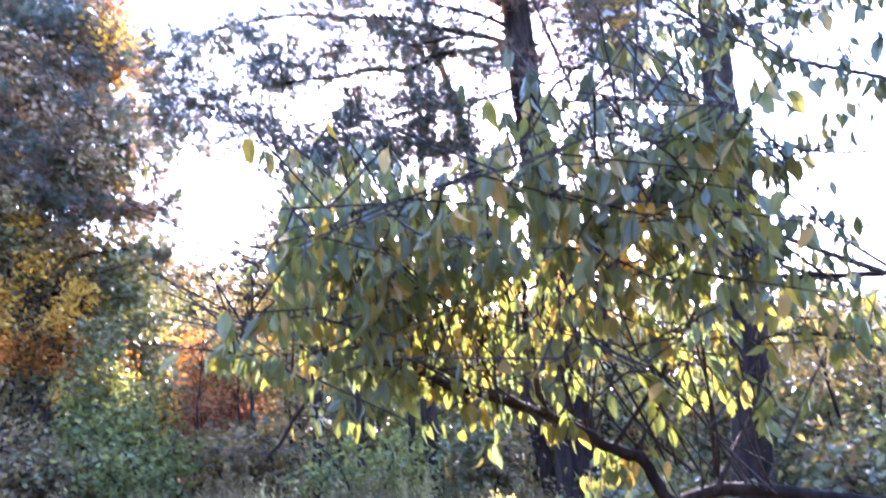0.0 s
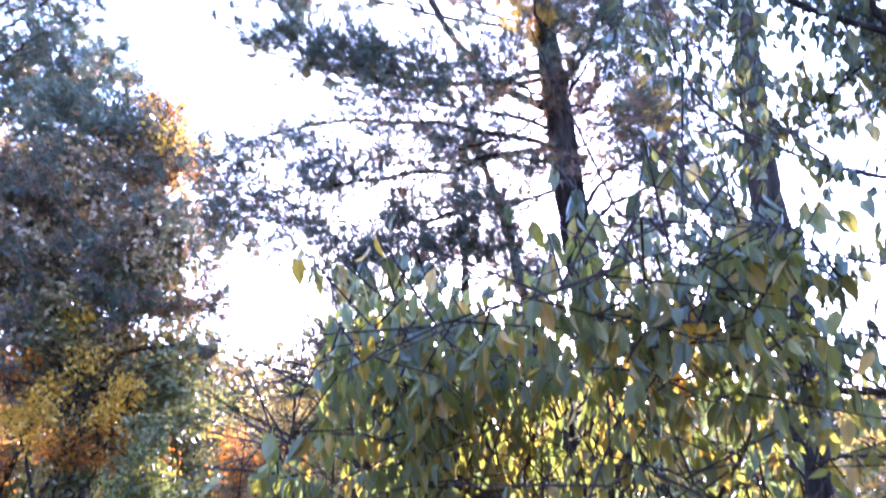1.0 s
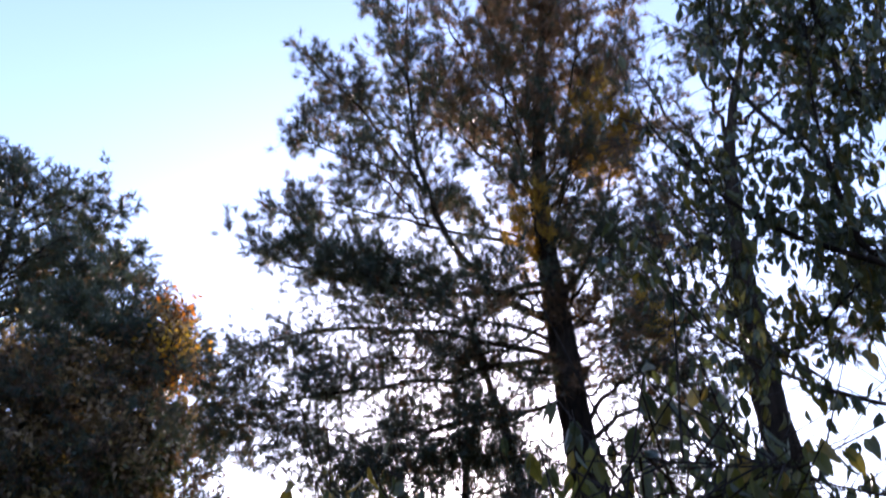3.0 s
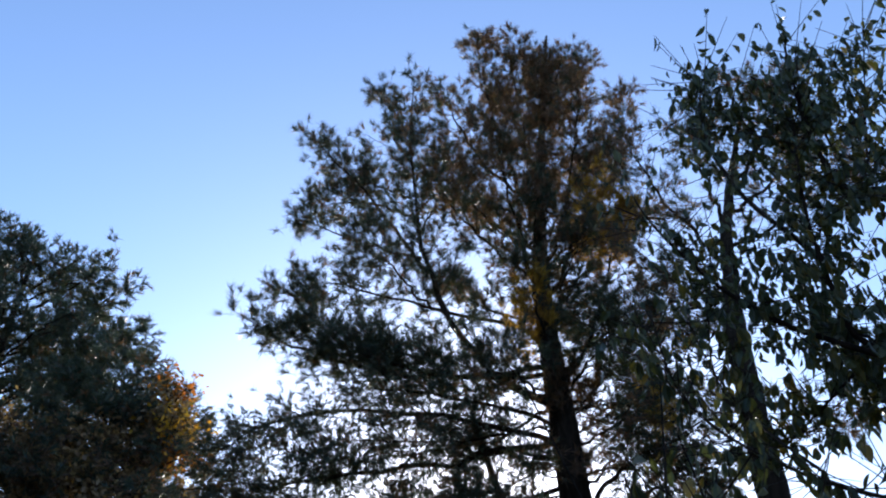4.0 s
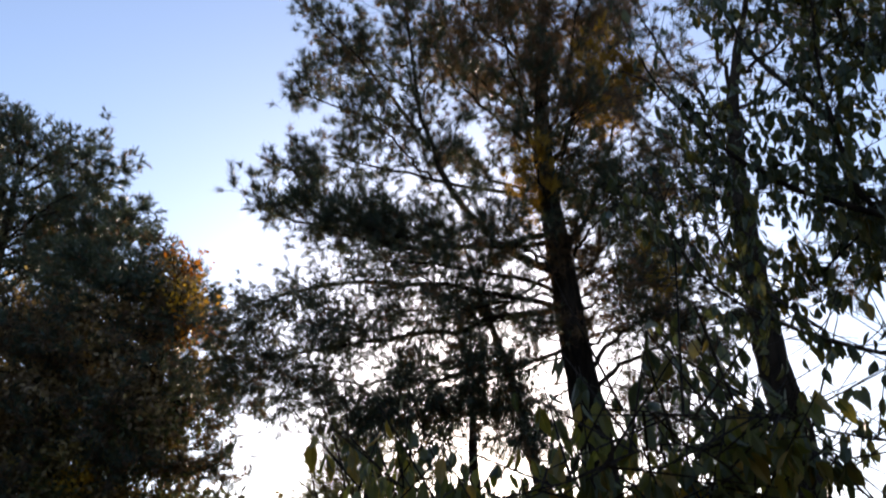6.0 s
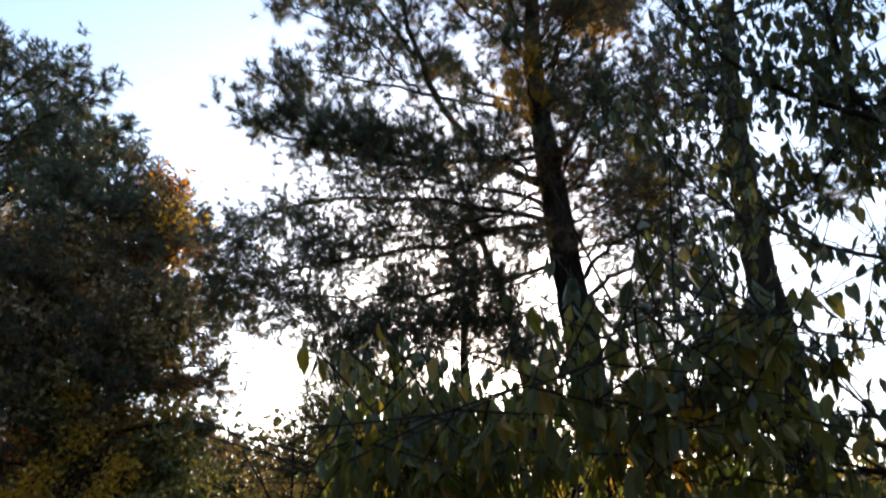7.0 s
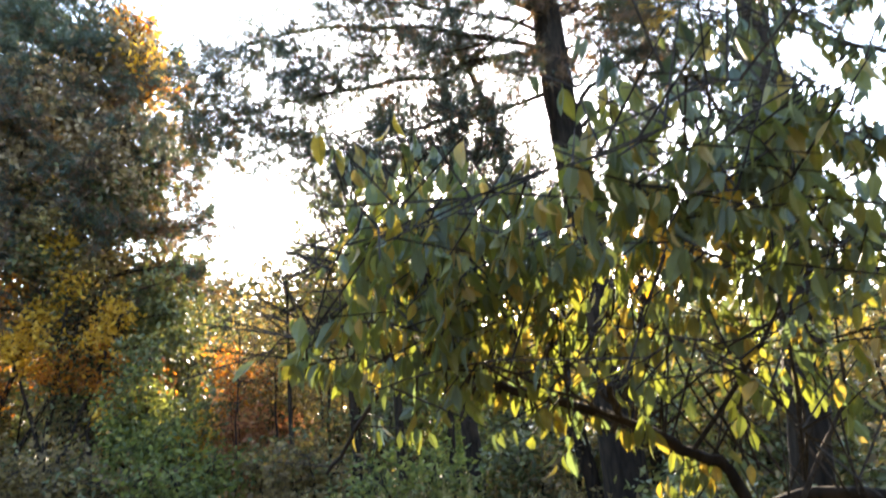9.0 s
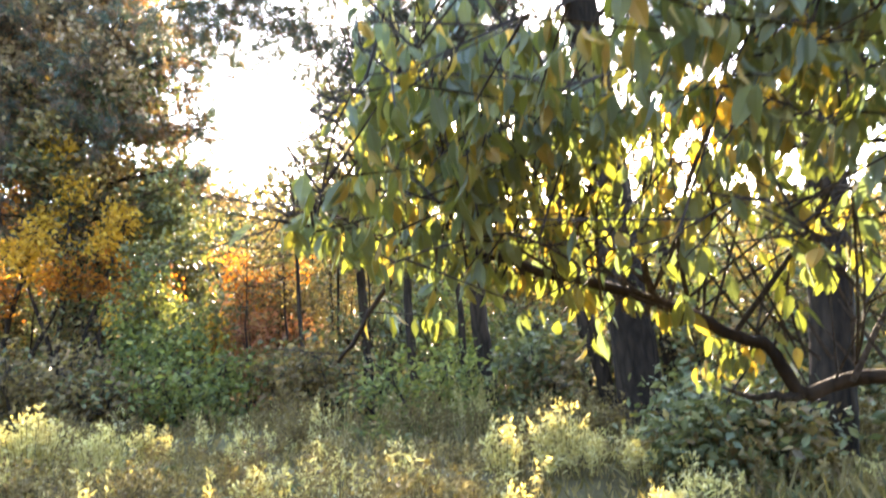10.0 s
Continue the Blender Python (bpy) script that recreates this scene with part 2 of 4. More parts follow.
def leaves(mass, at, rng, size=0.08, droop=0.5, width=0.5, fold=0.25):
    """Single folded leaves, four corners and a raised spine."""
    k = len(at)
    if not k:
        return
    at = np.asarray(at)
    d = rng.normal(0, 1, (k, 3))
    d[:, 2] = d[:, 2] * 0.6 - droop
    d = unit(d)
    s = unit(np.cross(d, rng.normal(0, 1, (k, 3))))
    n = np.cross(d, s)
    ln = size * rng.uniform(0.6, 1.25, (k, 1))
    w = ln * width * 0.5
    mid = at + d * ln * 0.45
    mass.block(np.stack([at, mid + s * w + n * w * fold, at + d * ln, mid - s * w + n * w * fold], 1), [(0, 1, 2), (0, 2, 3)])


def side_ways(axis, k, rng, lift=0.25):
    """Directions roughly across an axis, with a lift upwards."""
    r = rng.normal(0, 1, (k, 3))
    r = r - (r * axis).sum(-1, keepdims=True) * axis
    r = unit(r)
    r[:, 2] = r[:, 2] * 0.6 + lift
    return unit(r)


def clothe(limb, rng, twig_mass, tufts, density=9.0, reach=0.75, bare=0.25, lift=0.3, per=4, thick=0.010, shoot=0.22, sag=0.0):
    """Curved side twigs along a limb, with tufted shoots on their outer parts. Appends (place, way) to tufts."""
    seg = np.linalg.norm(np.diff(limb, axis=0), axis=1)
    total = seg.sum()
    k = max(4, int(density * total * (1 - bare)))
    u = bare + (1 - bare) * rng.random(k) ** 0.8
    cum = np.r_[0, np.cumsum(seg)] / total
    at = np.stack([np.interp(u, cum, limb[:, j]) for j in range(3)], 1)
    tang = unit(np.gradient(limb, axis=0))
    ax = unit(np.stack([np.interp(u, cum, tang[:, j]) for j in range(3)], 1))
    ln = reach * (1.1 - 0.7 * u) * rng.uniform(0.4, 1.25, k)
    way = unit(side_ways(ax, k, rng, lift) + ax * 0.65)
    end = at + way * ln[:, None]
    end[:, 2] += 0.10 * ln * rng.normal(0.3, 1, k) - sag * ln
    mid = (at + end) / 2 + rng.normal(0, 0.05, (k, 3)) * ln[:, None]
    mid[:, 2] += (0.25 * sag - 0.06) * ln
    r = thick * (0.6 + 0.5 * ln / reach)
    tubes3(twig_mass, at, mid, r)
    tubes3(twig_mass, mid, end, r * 0.5)
    # small side shoots
    for _ in range(per):
        v = rng.uniform(0.3, 1.0, k)[:, None]
        q = np.where(v < 0.5, at + (mid - at) * 2 * v, mid + (end - mid) * (2 * v - 1))
        w2 = unit(way * 0.8 + side_ways(way, k, rng, lift - 0.6 * sag) * 0.85)
        e2 = q + w2 * (0.08 + shoot * rng.random(k))[:, None]
        tubes3(twig_mass, q, e2, np.full(k, thick * 0.38))
        tufts.append((e2, w2))
    tufts.append((end, unit(end - mid)))
    tufts.append((limb[-1:], tang[-1:]))


def pick(tufts):
    return np.concatenate([a for a, _ in tufts]), np.concatenate([b for _, b in tufts])


def pine(name, base, trunk, radii, limbs, label, category="pine tree", group="", seed=1, density=9.0, reach=0.75, needle=(24, 0.13, 0.007),
         material=None, patches=(), rust=None, bark=None, per=4, lift=0.3, label_crown="", droop_below=-9.0, trunk_twigs=None, shoot=0.22, spread=0.9):
    """A pine: trunk line, limbs as (start, bend, end, thickness), twigs, and needle tufts. patches: (centre, radius, material, name)."""
    rng = np.random.default_rng(seed)
    tree = thing(name, base, label, category, group)
    line = bend(trunk, 9, 0.012, rng)
    m = Mass()
    tube(m, line, radii, 14, rng, 0.035)
    part("trunk", m.verts(), m.f, bark or BARK, tree, smooth=True)
    tufts, tw = [], Mass()
    for a, b, c, r in limbs:
        limb = bezier(a, b, c, 16) + np.r_[np.zeros((1, 3)), rng.normal(0, 0.025, (15, 3))]
        m = Mass()
        tube(m, limb, [r * 0.8, r * 0.6, r * 0.4, r * 0.14], 7, rng, 0.05)
        part("limb", m.verts(), m.f, bark or BARK, tree, smooth=True)
        low = c[2] < droop_below
        clothe(limb, rng, tw, tufts, density * (1.3 if low else 1), reach * (0.95 if low else 1), 0.14, -0.02 if low else lift, per + (5 if low else 0), 0.0075 if low else 0.010, 0.30 if low else shoot, 0.2 if low else 0.0)
    if trunk_twigs:
        high = line[(line[:, 2] > trunk_twigs[0]) & (line[:, 2] < trunk_twigs[1])]
        clothe(high, rng, tw, tufts, density * 1.6, reach * 1.1, 0.0, 0.15, per, 0.009)
    part("branchwork", tw.verts(), tw.f, TWIG, tree, kind="stuff")
    at, way = pick(tufts)
    way = way.copy()
    way[:, 2] += np.where(at[:, 2] < droop_below, -0.25, 0.15)
    way = unit(way)
    left = np.ones(len(at), bool)
    for centre, radius, mat, pname in patches:
        inside = left & (np.linalg.norm((at - centre) / radius, axis=1) < 1 + rng.normal(0, 0.2, len(at)))
        left &= ~inside
        m = Mass()
        needles(m, at[inside], way[inside], rng, *needle, spread)
        if m.n:
            part(pname, m.verts(), m.f, mat, tree, "golden needles" if mat is NEEDLE_GOLD else "rusty brown needles", "stuff")
    if rust is not None:
        browned = left & (rng.random(len(at)) < rust(at))
        left &= ~browned
        m = Mass()
        needles(m, at[browned], way[browned], rng, *needle, spread)
        if m.n:
            part("browned_crown", m.verts(), m.f, NEEDLE_RUST, tree, "rusty brown needles", "stuff")
    m = Mass()
    fine = at[:, 2] < droop_below
    needles(m, at[left & ~fine], way[left & ~fine], rng, *needle, spread)
    needles(m, at[left & fine], way[left & fine], rng, int(needle[0] * 0.5), needle[1] * 0.66, needle[2] * 0.95)
    part("crown", m.verts(), m.f, material or NEEDLE_GREEN, tree, label_crown, "stuff")
    return tree


def broadleaf(name, base, stems, blobs, material, label, category, group="", seed=1, count=6000, size=0.09, thick=0.05, bark=None, clump=0.28, twigs=60):
    """A leafy tree or shrub: stems as lists of points, a crown of leaf clumps round twig ends. blobs: (x, y, z, rx, ry, rz, share[, material])."""
    rng = np.random.default_rng(seed)
    tree = thing(name, base, label, category, group)
    ends = []
    for pts in stems:
        line = bend(pts, 7, 0.02, rng)
        m = Mass()
        tube(m, line, [thick, thick * 0.75, thick * 0.3], 7, rng, 0.06)
        part("stem" if len(stems) > 1 else "trunk", m.verts(), m.f, bark or BARK_GREY, tree, smooth=True)
        ends.append(line)
    allp = np.concatenate(ends)
    tw, masses = Mass(), {}
    for blob in blobs:
        x, y, z, rx, ry, rz, share = blob[:7]
        mat = blob[7] if len(blob) > 7 else material
        k = max(4, int(twigs * share))
        d = unit(rng.normal(0, 1, (k, 3))) * rng.uniform(0.35, 1.0, (k, 1)) ** 0.6
        tip = np.array([x, y, z]) + d * [rx, ry, rz]
        near = np.array([allp[np.argmin(np.linalg.norm(allp - q, axis=1) + 0.6 * np.maximum(allp[:, 2] - q[2], 0))] for q in tip])
        mid = (tip + near) / 2 + rng.normal(0, 0.12, tip.shape)
        tubes3(tw, near, mid, np.full(k, thick * 0.35))
        tubes3(tw, mid, tip, np.full(k, thick * 0.2))
        n = int(count * share)
        who = rng.integers(0, k, n)
        along = rng.uniform(0, 1, (n, 1)) ** 0.5
        spot = mid[who] * (1 - along) + tip[who] * along + rng.normal(0, clump, (n, 3)) * [1, 1, 0.7]
        leaves(masses.setdefault(mat, Mass()), spot, rng, size, 0.4)
    part("branchwork", tw.verts(), tw.f, TWIG, tree, kind="stuff")
    for mat, m in masses.items():
        part("crown", m.verts(), m.f, mat, tree, "" if mat is material else mat.name.replace("_", " "), "stuff")
    return tree


# ================= ground =================
def build_ground():
    rng = np.random.default_rng(5)
    xs = np.r_[-900, -300, -120, -60, np.arange(-30, 30.1, 0.6), 60, 120, 300, 900]
    ys = np.r_[-900, -300, -100, -40, np.arange(-8, 40.1, 0.6), 70, 120, 300, 900]
    v, f = [], []
    for y in ys:
        for x in xs:
            near = max(0.0, 1 - max(abs(x), abs(y - 12)) / 45)
            v.append((x, y, near * (0.10 * math.sin(0.9 * x + 0.4 * y) + 0.07 * math.sin(1.7 * y - 0.6 * x)) - 0.04))
    w = len(xs)
    for j in range(len(ys) - 1):
        for i in range(w - 1):
            f.append([j * w + i, j * w + i + 1, (j + 1) * w + i + 1, (j + 1) * w + i])
    g = part("ground", v, f, SOIL, None, "uneven leaf-strewn woodland ground with dry grass", "structure", True)
    g["category"] = "ground"


build_ground()

# ================= the great pine =================
# Limbs in the tree's broad plane: start x, z, bend x, z, end x, z, end depth, thickness.
PINE_LOW = [
    (1.85, 6.30, -1.80, 7.35, -2.95, 6.00, -0.3, 0.055), (1.80, 6.40, -0.30, 5.90, -3.50, 5.70, 0.2, 0.060),
    (1.95, 5.80, -0.30, 5.10, -2.65, 5.60, 0.5, 0.045), (1.75, 7.45, 0.00, 7.10, -1.90, 7.80, -0.4, 0.055),
    (1.75, 7.60, -1.00, 6.90, -3.10, 8.45, 0.0, 0.065), (-0.6, 7.40, -1.60, 7.9, -2.60, 9.20, 0.2, 0.040), (2.05, 5.10, 2.90, 5.90, 3.95, 6.15, 0.3, 0.050),
    (2.00, 5.30, 2.50, 6.20, 4.00, 6.60, -0.2, 0.050), (1.80, 6.60, 0.60, 6.90, -1.20, 6.70, -0.9, 0.045),
    (1.80, 6.90, 2.60, 7.00, 3.60, 7.60, 0.6, 0.045), (1.75, 7.10, 1.40, 6.90, 0.40, 6.90, 1.6, 0.045),
    (1.75, 7.30, 2.30, 7.80, 3.30, 8.70, -0.6, 0.045),
]
PINE_RIGHT = [
    (1.85, 6.10, 0.00, 6.40, -1.70, 6.20, 0.4, 0.030),
    (1.72, 9.40, 2.30, 9.90, 3.00, 10.4, -0.6, 0.030), (1.74, 9.20, 2.40, 9.60, 2.90, 10.3, -1.0, 0.026), (2.60, 9.95, 2.90, 10.1, 3.30, 10.1, -0.5, 0.020),
    (1.95, 5.60, 2.60, 6.40, 3.20, 6.90, 0.5, 0.030), (1.85, 6.20, 2.50, 6.60, 3.50, 6.90, -0.5, 0.030),
    (1.80, 6.50, 2.30, 7.30, 3.00, 8.00, 0.2, 0.030), (1.75, 7.60, 2.40, 8.30, 3.50, 8.30, 0.3, 0.030),
    (1.72, 8.10, 2.30, 8.90, 2.90, 9.20, 0.7, 0.030), (2.05, 4.90, 2.60, 5.10, 3.20, 5.10, 0.3, 0.022),
    (1.95, 5.50, 1.50, 5.90, 1.10, 5.80, -0.5, 0.022), (1.98, 5.20, 1.40, 5.10, 0.70, 4.70, 0.3, 0.022),
]
PINE_SPRAY = [
    (0.60, 7.45, -0.60, 7.25, -1.90, 7.75, 0.3, 0.026), (0.20, 7.42, -1.00, 7.50, -2.40, 8.00, -0.4, 0.026), (0.30, 7.40, -0.40, 7.20, -1.30, 7.42, -0.7, 0.022),
    (2.03, 5.20, 2.80, 5.30, 3.40, 4.90, 0.3, 0.022), (1.95, 5.90, 2.80, 6.10, 3.70, 5.60, -0.3, 0.024), (2.05, 4.70, 2.50, 4.80, 3.00, 4.40, 0.2, 0.018),
    (1.90, 6.50, 2.50, 6.70, 3.10, 6.30, -0.8, 0.024), (1.85, 7.00, 2.70, 7.20, 3.50, 7.10, 0.8, 0.026), (1.95, 5.30, 1.40, 5.40, 0.80, 4.95, 0.6, 0.020),
    (2.00, 4.80, 1.60, 4.80, 1.10, 4.35, -0.4, 0.018), (1.90, 6.00, 1.20, 5.90, 0.30, 5.20, -0.5, 0.022), (1.90, 5.80, 0.60, 5.30, -0.90, 4.90, 0.3, 0.024),
    (1.90, 5.70, 0.30, 5.00, -1.60, 4.90, -0.2, 0.022), (-0.30, 5.30, -1.20, 5.10, -2.20, 5.00, 0.4, 0.016), (0.80, 5.60, 0.00, 5.30, -0.60, 4.70, -0.5, 0.018),
    (-1.00, 5.50, -1.90, 5.60, -2.90, 5.20, 0.0, 0.018), (-1.50, 6.80, -2.30, 6.90, -3.20, 6.30, 0.3, 0.018), (-0.50, 5.90, -1.60, 6.10, -2.60, 6.00, -0.4, 0.018),
    (1.85, 6.60, 0.40, 6.10, -1.60, 6.00, -0.8, 0.024), (1.80, 7.00, 1.00, 7.20, 0.20, 7.00, -1.0, 0.024),
]
PINE_HIGH = [
    (1.77, 6.90, -0.75, 7.60, -0.56, 13.90, -0.2, 0.085), (-0.20, 9.30, -0.90, 10.60, -2.50, 12.50, -0.1, 0.050),
    (1.70, 8.10, 0.00, 8.75, -2.10, 9.30, 0.2, 0.050), (1.75, 7.00, 2.80, 8.80, 3.05, 10.60, 0.3, 0.055),
    (1.72, 8.70, 2.60, 10.60, 3.70, 14.00, 0.1, 0.060), (1.72, 10.4, 0.95, 12.4, 0.72, 15.70, -0.1, 0.060),
    (1.90, 12.3, 2.70, 13.5, 2.95, 15.40, 0.2, 0.040), (1.70, 8.60, 1.20, 9.40, 0.90, 11.20, -1.5, 0.050),
    (1.75, 9.40, 2.30, 10.5, 2.40, 12.40, -1.4, 0.045), (1.70, 9.80, 0.40, 11.0, -0.10, 12.90, 0.8, 0.050),
    (1.72, 10.9, 0.20, 12.4, 0.10, 14.50, 0.3, 0.045),
]
PINE_FRONT = [
    (1.75, 9.90, 2.10, 10.4, 2.50, 11.2, -0.8, 0.030),
    (1.90, 12.4, 2.10, 13.0, 2.30, 14.0, -0.6, 0.025),
    (1.72, 7.60, 1.55, 7.90, 1.30, 8.70, -1.1, 0.035), (1.70, 8.20, 1.90, 8.60, 2.20, 9.40, -1.0, 0.035),
    (1.68, 8.80, 1.50, 9.30, 1.60, 10.3, -0.9, 0.035),
    (1.80, 7.00, 2.10, 7.30, 2.50, 7.70, -0.9, 0.035),
    (1.78, 6.80, 1.30, 6.90, 0.80, 7.30, -1.0, 0.035), (-0.10, 8.6, -0.60, 8.9, -1.20, 9.70, -0.6, 0.030),
    (-0.40, 10.0, -0.10, 10.7, 0.40, 11.6, -0.3, 0.030), (-0.52, 11.0, -1.10, 11.4, -1.80, 12.0, 0.4, 0.030),
]
PINE_FILL = [
    (-0.45, 10.6, -1.40, 11.2, -2.20, 11.0, 0.3, 0.035), (-0.50, 11.8, -1.00, 12.6, -1.25, 14.0, 0.1, 0.035),
    (-0.30, 9.60, -1.30, 9.80, -2.40, 10.2, -0.3, 0.040), (1.80, 11.6, 2.60, 12.0, 3.40, 12.6, 0.5, 0.035),
    (1.70, 9.00, 2.60, 9.50, 3.30, 11.4, 1.0, 0.040), (1.72, 10.0, 1.10, 10.6, 0.60, 12.3, 1.5, 0.045),
    (1.75, 11.4, 1.40, 13.0, 1.45, 14.6, -0.6, 0.035), (1.85, 12.0, 1.30, 13.6, 1.30, 14.9, 0.6, 0.035),
    (1.95, 13.0, 2.20, 14.0, 1.90, 15.0, 0.0, 0.030), (1.70, 9.20, 0.60, 9.50, -0.10, 10.6, -0.9, 0.040),
    (1.68, 8.40, 0.80, 8.80, 0.20, 9.70, 0.9, 0.040),
]


def plane_limbs(rows, x0, y0):
    """Starts lie in the plane y0; the bend takes up half the end's depth."""
    return [((sx, y0, sz), (bx, y0 + 0.5 * dy, bz), (ex, y0 + dy, ez), r) for sx, sz, bx, bz, ex, ez, dy, r in rows]


pine("pine_tree", (2.3, 10.0, -0.05),
     [(2.32, 10, -0.15), (2.18, 10, 2.0), (1.99, 10, 4.5), (1.78, 10, 6.9), (1.68, 10, 8.8), (1.72, 10, 10.4), (1.94, 10, 12.85), (2.25, 10, 15.9)],
     [0.29, 0.255, 0.235, 0.195, 0.15, 0.12, 0.075, 0.02],
     plane_limbs(PINE_LOW + PINE_SPRAY + PINE_HIGH + PINE_FILL + PINE_FRONT + PINE_RIGHT, 2.3, 10.0),
     "tall dark pine with forked crown and rust-tinged needles", seed=11, density=12, reach=0.86, per=6, droop_below=7.3, trunk_twigs=(5.4, 15.2), shoot=0.30, spread=1.4, needle=(30, 0.15, 0.0108),
     patches=[(np.array([1.25, 9.6, 8.1]), np.array([0.42, 1.6, 0.55]), NEEDLE_GOLD, "golden_needles"),
              (np.array([1.85, 9.8, 6.4]), np.array([0.5, 0.6, 1.3]), NEEDLE_RUST, "rusty_needles"),
              (np.array([2.8, 9.5, 10.25]), np.array([0.65, 1.8, 0.55]), NEEDLE_GOLD, "golden_needles")],
     rust=lambda p: np.clip((p[:, 2] - 7.5) / 5.0, 0.08, 0.85) * np.clip((p[:, 0] + 1.6) / 2.6, 0.25, 1.0))

# ================= slim pine beside it =================
SLIM = [
    (3.60, 7.60, 3.00, 8.60, 2.80, 10.2, 0.4, 0.040), (3.70, 8.10, 3.60, 9.40, 3.70, 10.3, 0.2, 0.040),
    (3.90, 8.80, 4.70, 9.80, 5.30, 11.2, 0.0, 0.040), (3.75, 8.40, 4.60, 8.90, 5.70, 10.6, 0.5, 0.040),
    (4.10, 9.40, 4.20, 9.9, 4.40, 10.5, -0.4, 0.030), (3.62, 7.80, 4.40, 8.10, 5.60, 9.00, -0.4, 0.035),
    (3.48, 6.20, 3.20, 6.60, 2.95, 7.20, 0.3, 0.025),
    (3.45, 6.60, 3.00, 7.40, 2.60, 8.40, 0.6, 0.030), (3.45, 5.00, 3.90, 5.50, 4.60, 5.60, 0.4, 0.028),
    (3.42, 5.20, 3.00, 5.60, 2.40, 5.80, 0.3, 0.025), (3.46, 6.00, 3.10, 6.20, 2.70, 6.10, -0.3, 0.022),
]
pine("pine_tree", (3.25, 7.4, -0.03),
     [(3.25, 7.4, -0.1), (3.42, 7.4, 2.0), (3.46, 7.4, 3.6), (3.40, 7.4, 5.0), (3.46, 7.4, 6.4), (3.62, 7.4, 7.7), (3.95, 7.4, 9.0), (4.5, 7.4, 10.5)],
     [0.20, 0.19, 0.175, 0.155, 0.125, 0.09, 0.055, 0.015], plane_limbs(SLIM, 3.25, 7.4),
     "slim leaning pine with a high brownish crown", seed=12, density=10, reach=0.8, per=4, shoot=0.30, spread=1.4, needle=(34, 0.15, 0.0092),
     patches=[(np.array([2.75, 7.5, 6.0]), np.array([0.4, 0.9, 0.4]), NEEDLE_GOLD, "golden_needles")], rust=lambda p: np.full(len(p), 0.55))


# ================= young conifers between =================
def tier_limbs(x, y, low, high, reach, rng, thick=0.03, per=5, step=0.45, droop=0.15, taper=0.75):
    """Limbs in tiers round a straight stem, longest low down."""
    out = []
    z = low
    while z < high:
        u = (z - low) / (high - low)
        r = reach * (1 - taper * u ** 2)
        for n in range(per):
            a = rng.uniform(0, 2 * math.pi)
            e = r * rng.uniform(0.65, 1.1)
            out.append(((x, y, z), (x + 0.5 * e * math.cos(a), y + 0.5 * e * math.sin(a), z + 0.16 * e),
                        (x + e * math.cos(a), y + e * math.sin(a), z + e * rng.uniform(-droop, 0.25)), thick * (1 - 0.5 * u)))
        z += step * rng.uniform(0.8, 1.2)
    return out


rng = np.random.default_rng(21)
pine("young_pine", (0.5, 12, -0.05), [(0.58, 12, -0.1), (0.48, 12, 2.0), (0.50, 12, 4.5), (0.48, 12, 7.0)], [0.14, 0.12, 0.08, 0.015],
     tier_limbs(0.5, 12, 5.0, 6.6, 1.3, rng, per=3, step=0.6), "slender young pine with drooping dark branches", seed=22, density=8, reach=0.6, per=4,
     needle=(24, 0.12, 0.009), rust=lambda p: np.full(len(p), 0.3))
pine("leaning_pine", (2.15, 10.9, -0.05), [(2.15, 10.9, -0.1), (1.75, 10.9, 2.0), (1.35, 10.9, 4.1), (1.02, 10.9, 5.7), (0.70, 10.9, 6.7), (0.3, 10.9, 8.2)],
     [0.11, 0.10, 0.085, 0.07, 0.045, 0.012],
     [((0.95, 10.9, 5.9), (0.0, 10.9, 5.7), (-1.3, 10.9, 6.1), 0.03), ((0.8, 10.9, 6.4), (0.2, 10.6, 6.9), (-0.8, 10.3, 7.4), 0.03),
      ((1.1, 10.9, 5.4), (0.6, 11.2, 5.2), (-0.2, 11.5, 4.9), 0.025), ((0.6, 10.9, 7.0), (0.9, 10.9, 7.6), (1.0, 10.9, 8.4), 0.025)],
     "thin leaning pine stem beside the great pine", seed=23, density=8, reach=0.55, per=4, needle=(24, 0.12, 0.008))

rng = np.random.default_rng(24)
pine("young_pine", (-1.3, 13.2, -0.05), [(-1.3, 13.2, -0.1), (-1.35, 13.2, 2.8), (-1.25, 13.2, 6.0)], [0.09, 0.07, 0.012],
     tier_limbs(-1.3, 13.2, 2.6, 5.9, 1.6, rng, 0.022, 5, 0.36, 0.3, 0.7), "slender young pine with light feathery branches", seed=25, density=12, reach=0.55, per=4,
     needle=(17, 0.11, 0.009), material=NEEDLE_LIGHT, rust=lambda p: np.full(len(p), 0.15))

# ================= left stand =================
rng = np.random.default_rng(31)
pine("pine_tree", (-11.8, 18, -0.05), [(-11.8, 18, -0.1), (-11.9, 18, 6), (-11.9, 18, 11), (-12.2, 18, 16.4)], [0.32, 0.26, 0.17, 0.03],
     tier_limbs(-12.2, 18, 6.0, 16.2, 5.4, rng, 0.07, 8, 0.8)
     + [((-12.0, 18, z - 2.2), (-10.3, 18, z - 1.2), (x, 17.8, z), 0.06) for x, z in ((-9.6, 15.9), (-8.8, 14.8), (-9.3, 14.2), (-8.2, 13.5), (-8.6, 12.9), (-7.9, 12.3))], "dark full-crowned pine at the wood's edge", seed=32, density=9.5, reach=1.0,
     needle=(11, 0.20, 0.025), material=NEEDLE_BLUE, per=5, rust=lambda p: np.where(p[:, 2] > 9.5, 0.06, 0.4))
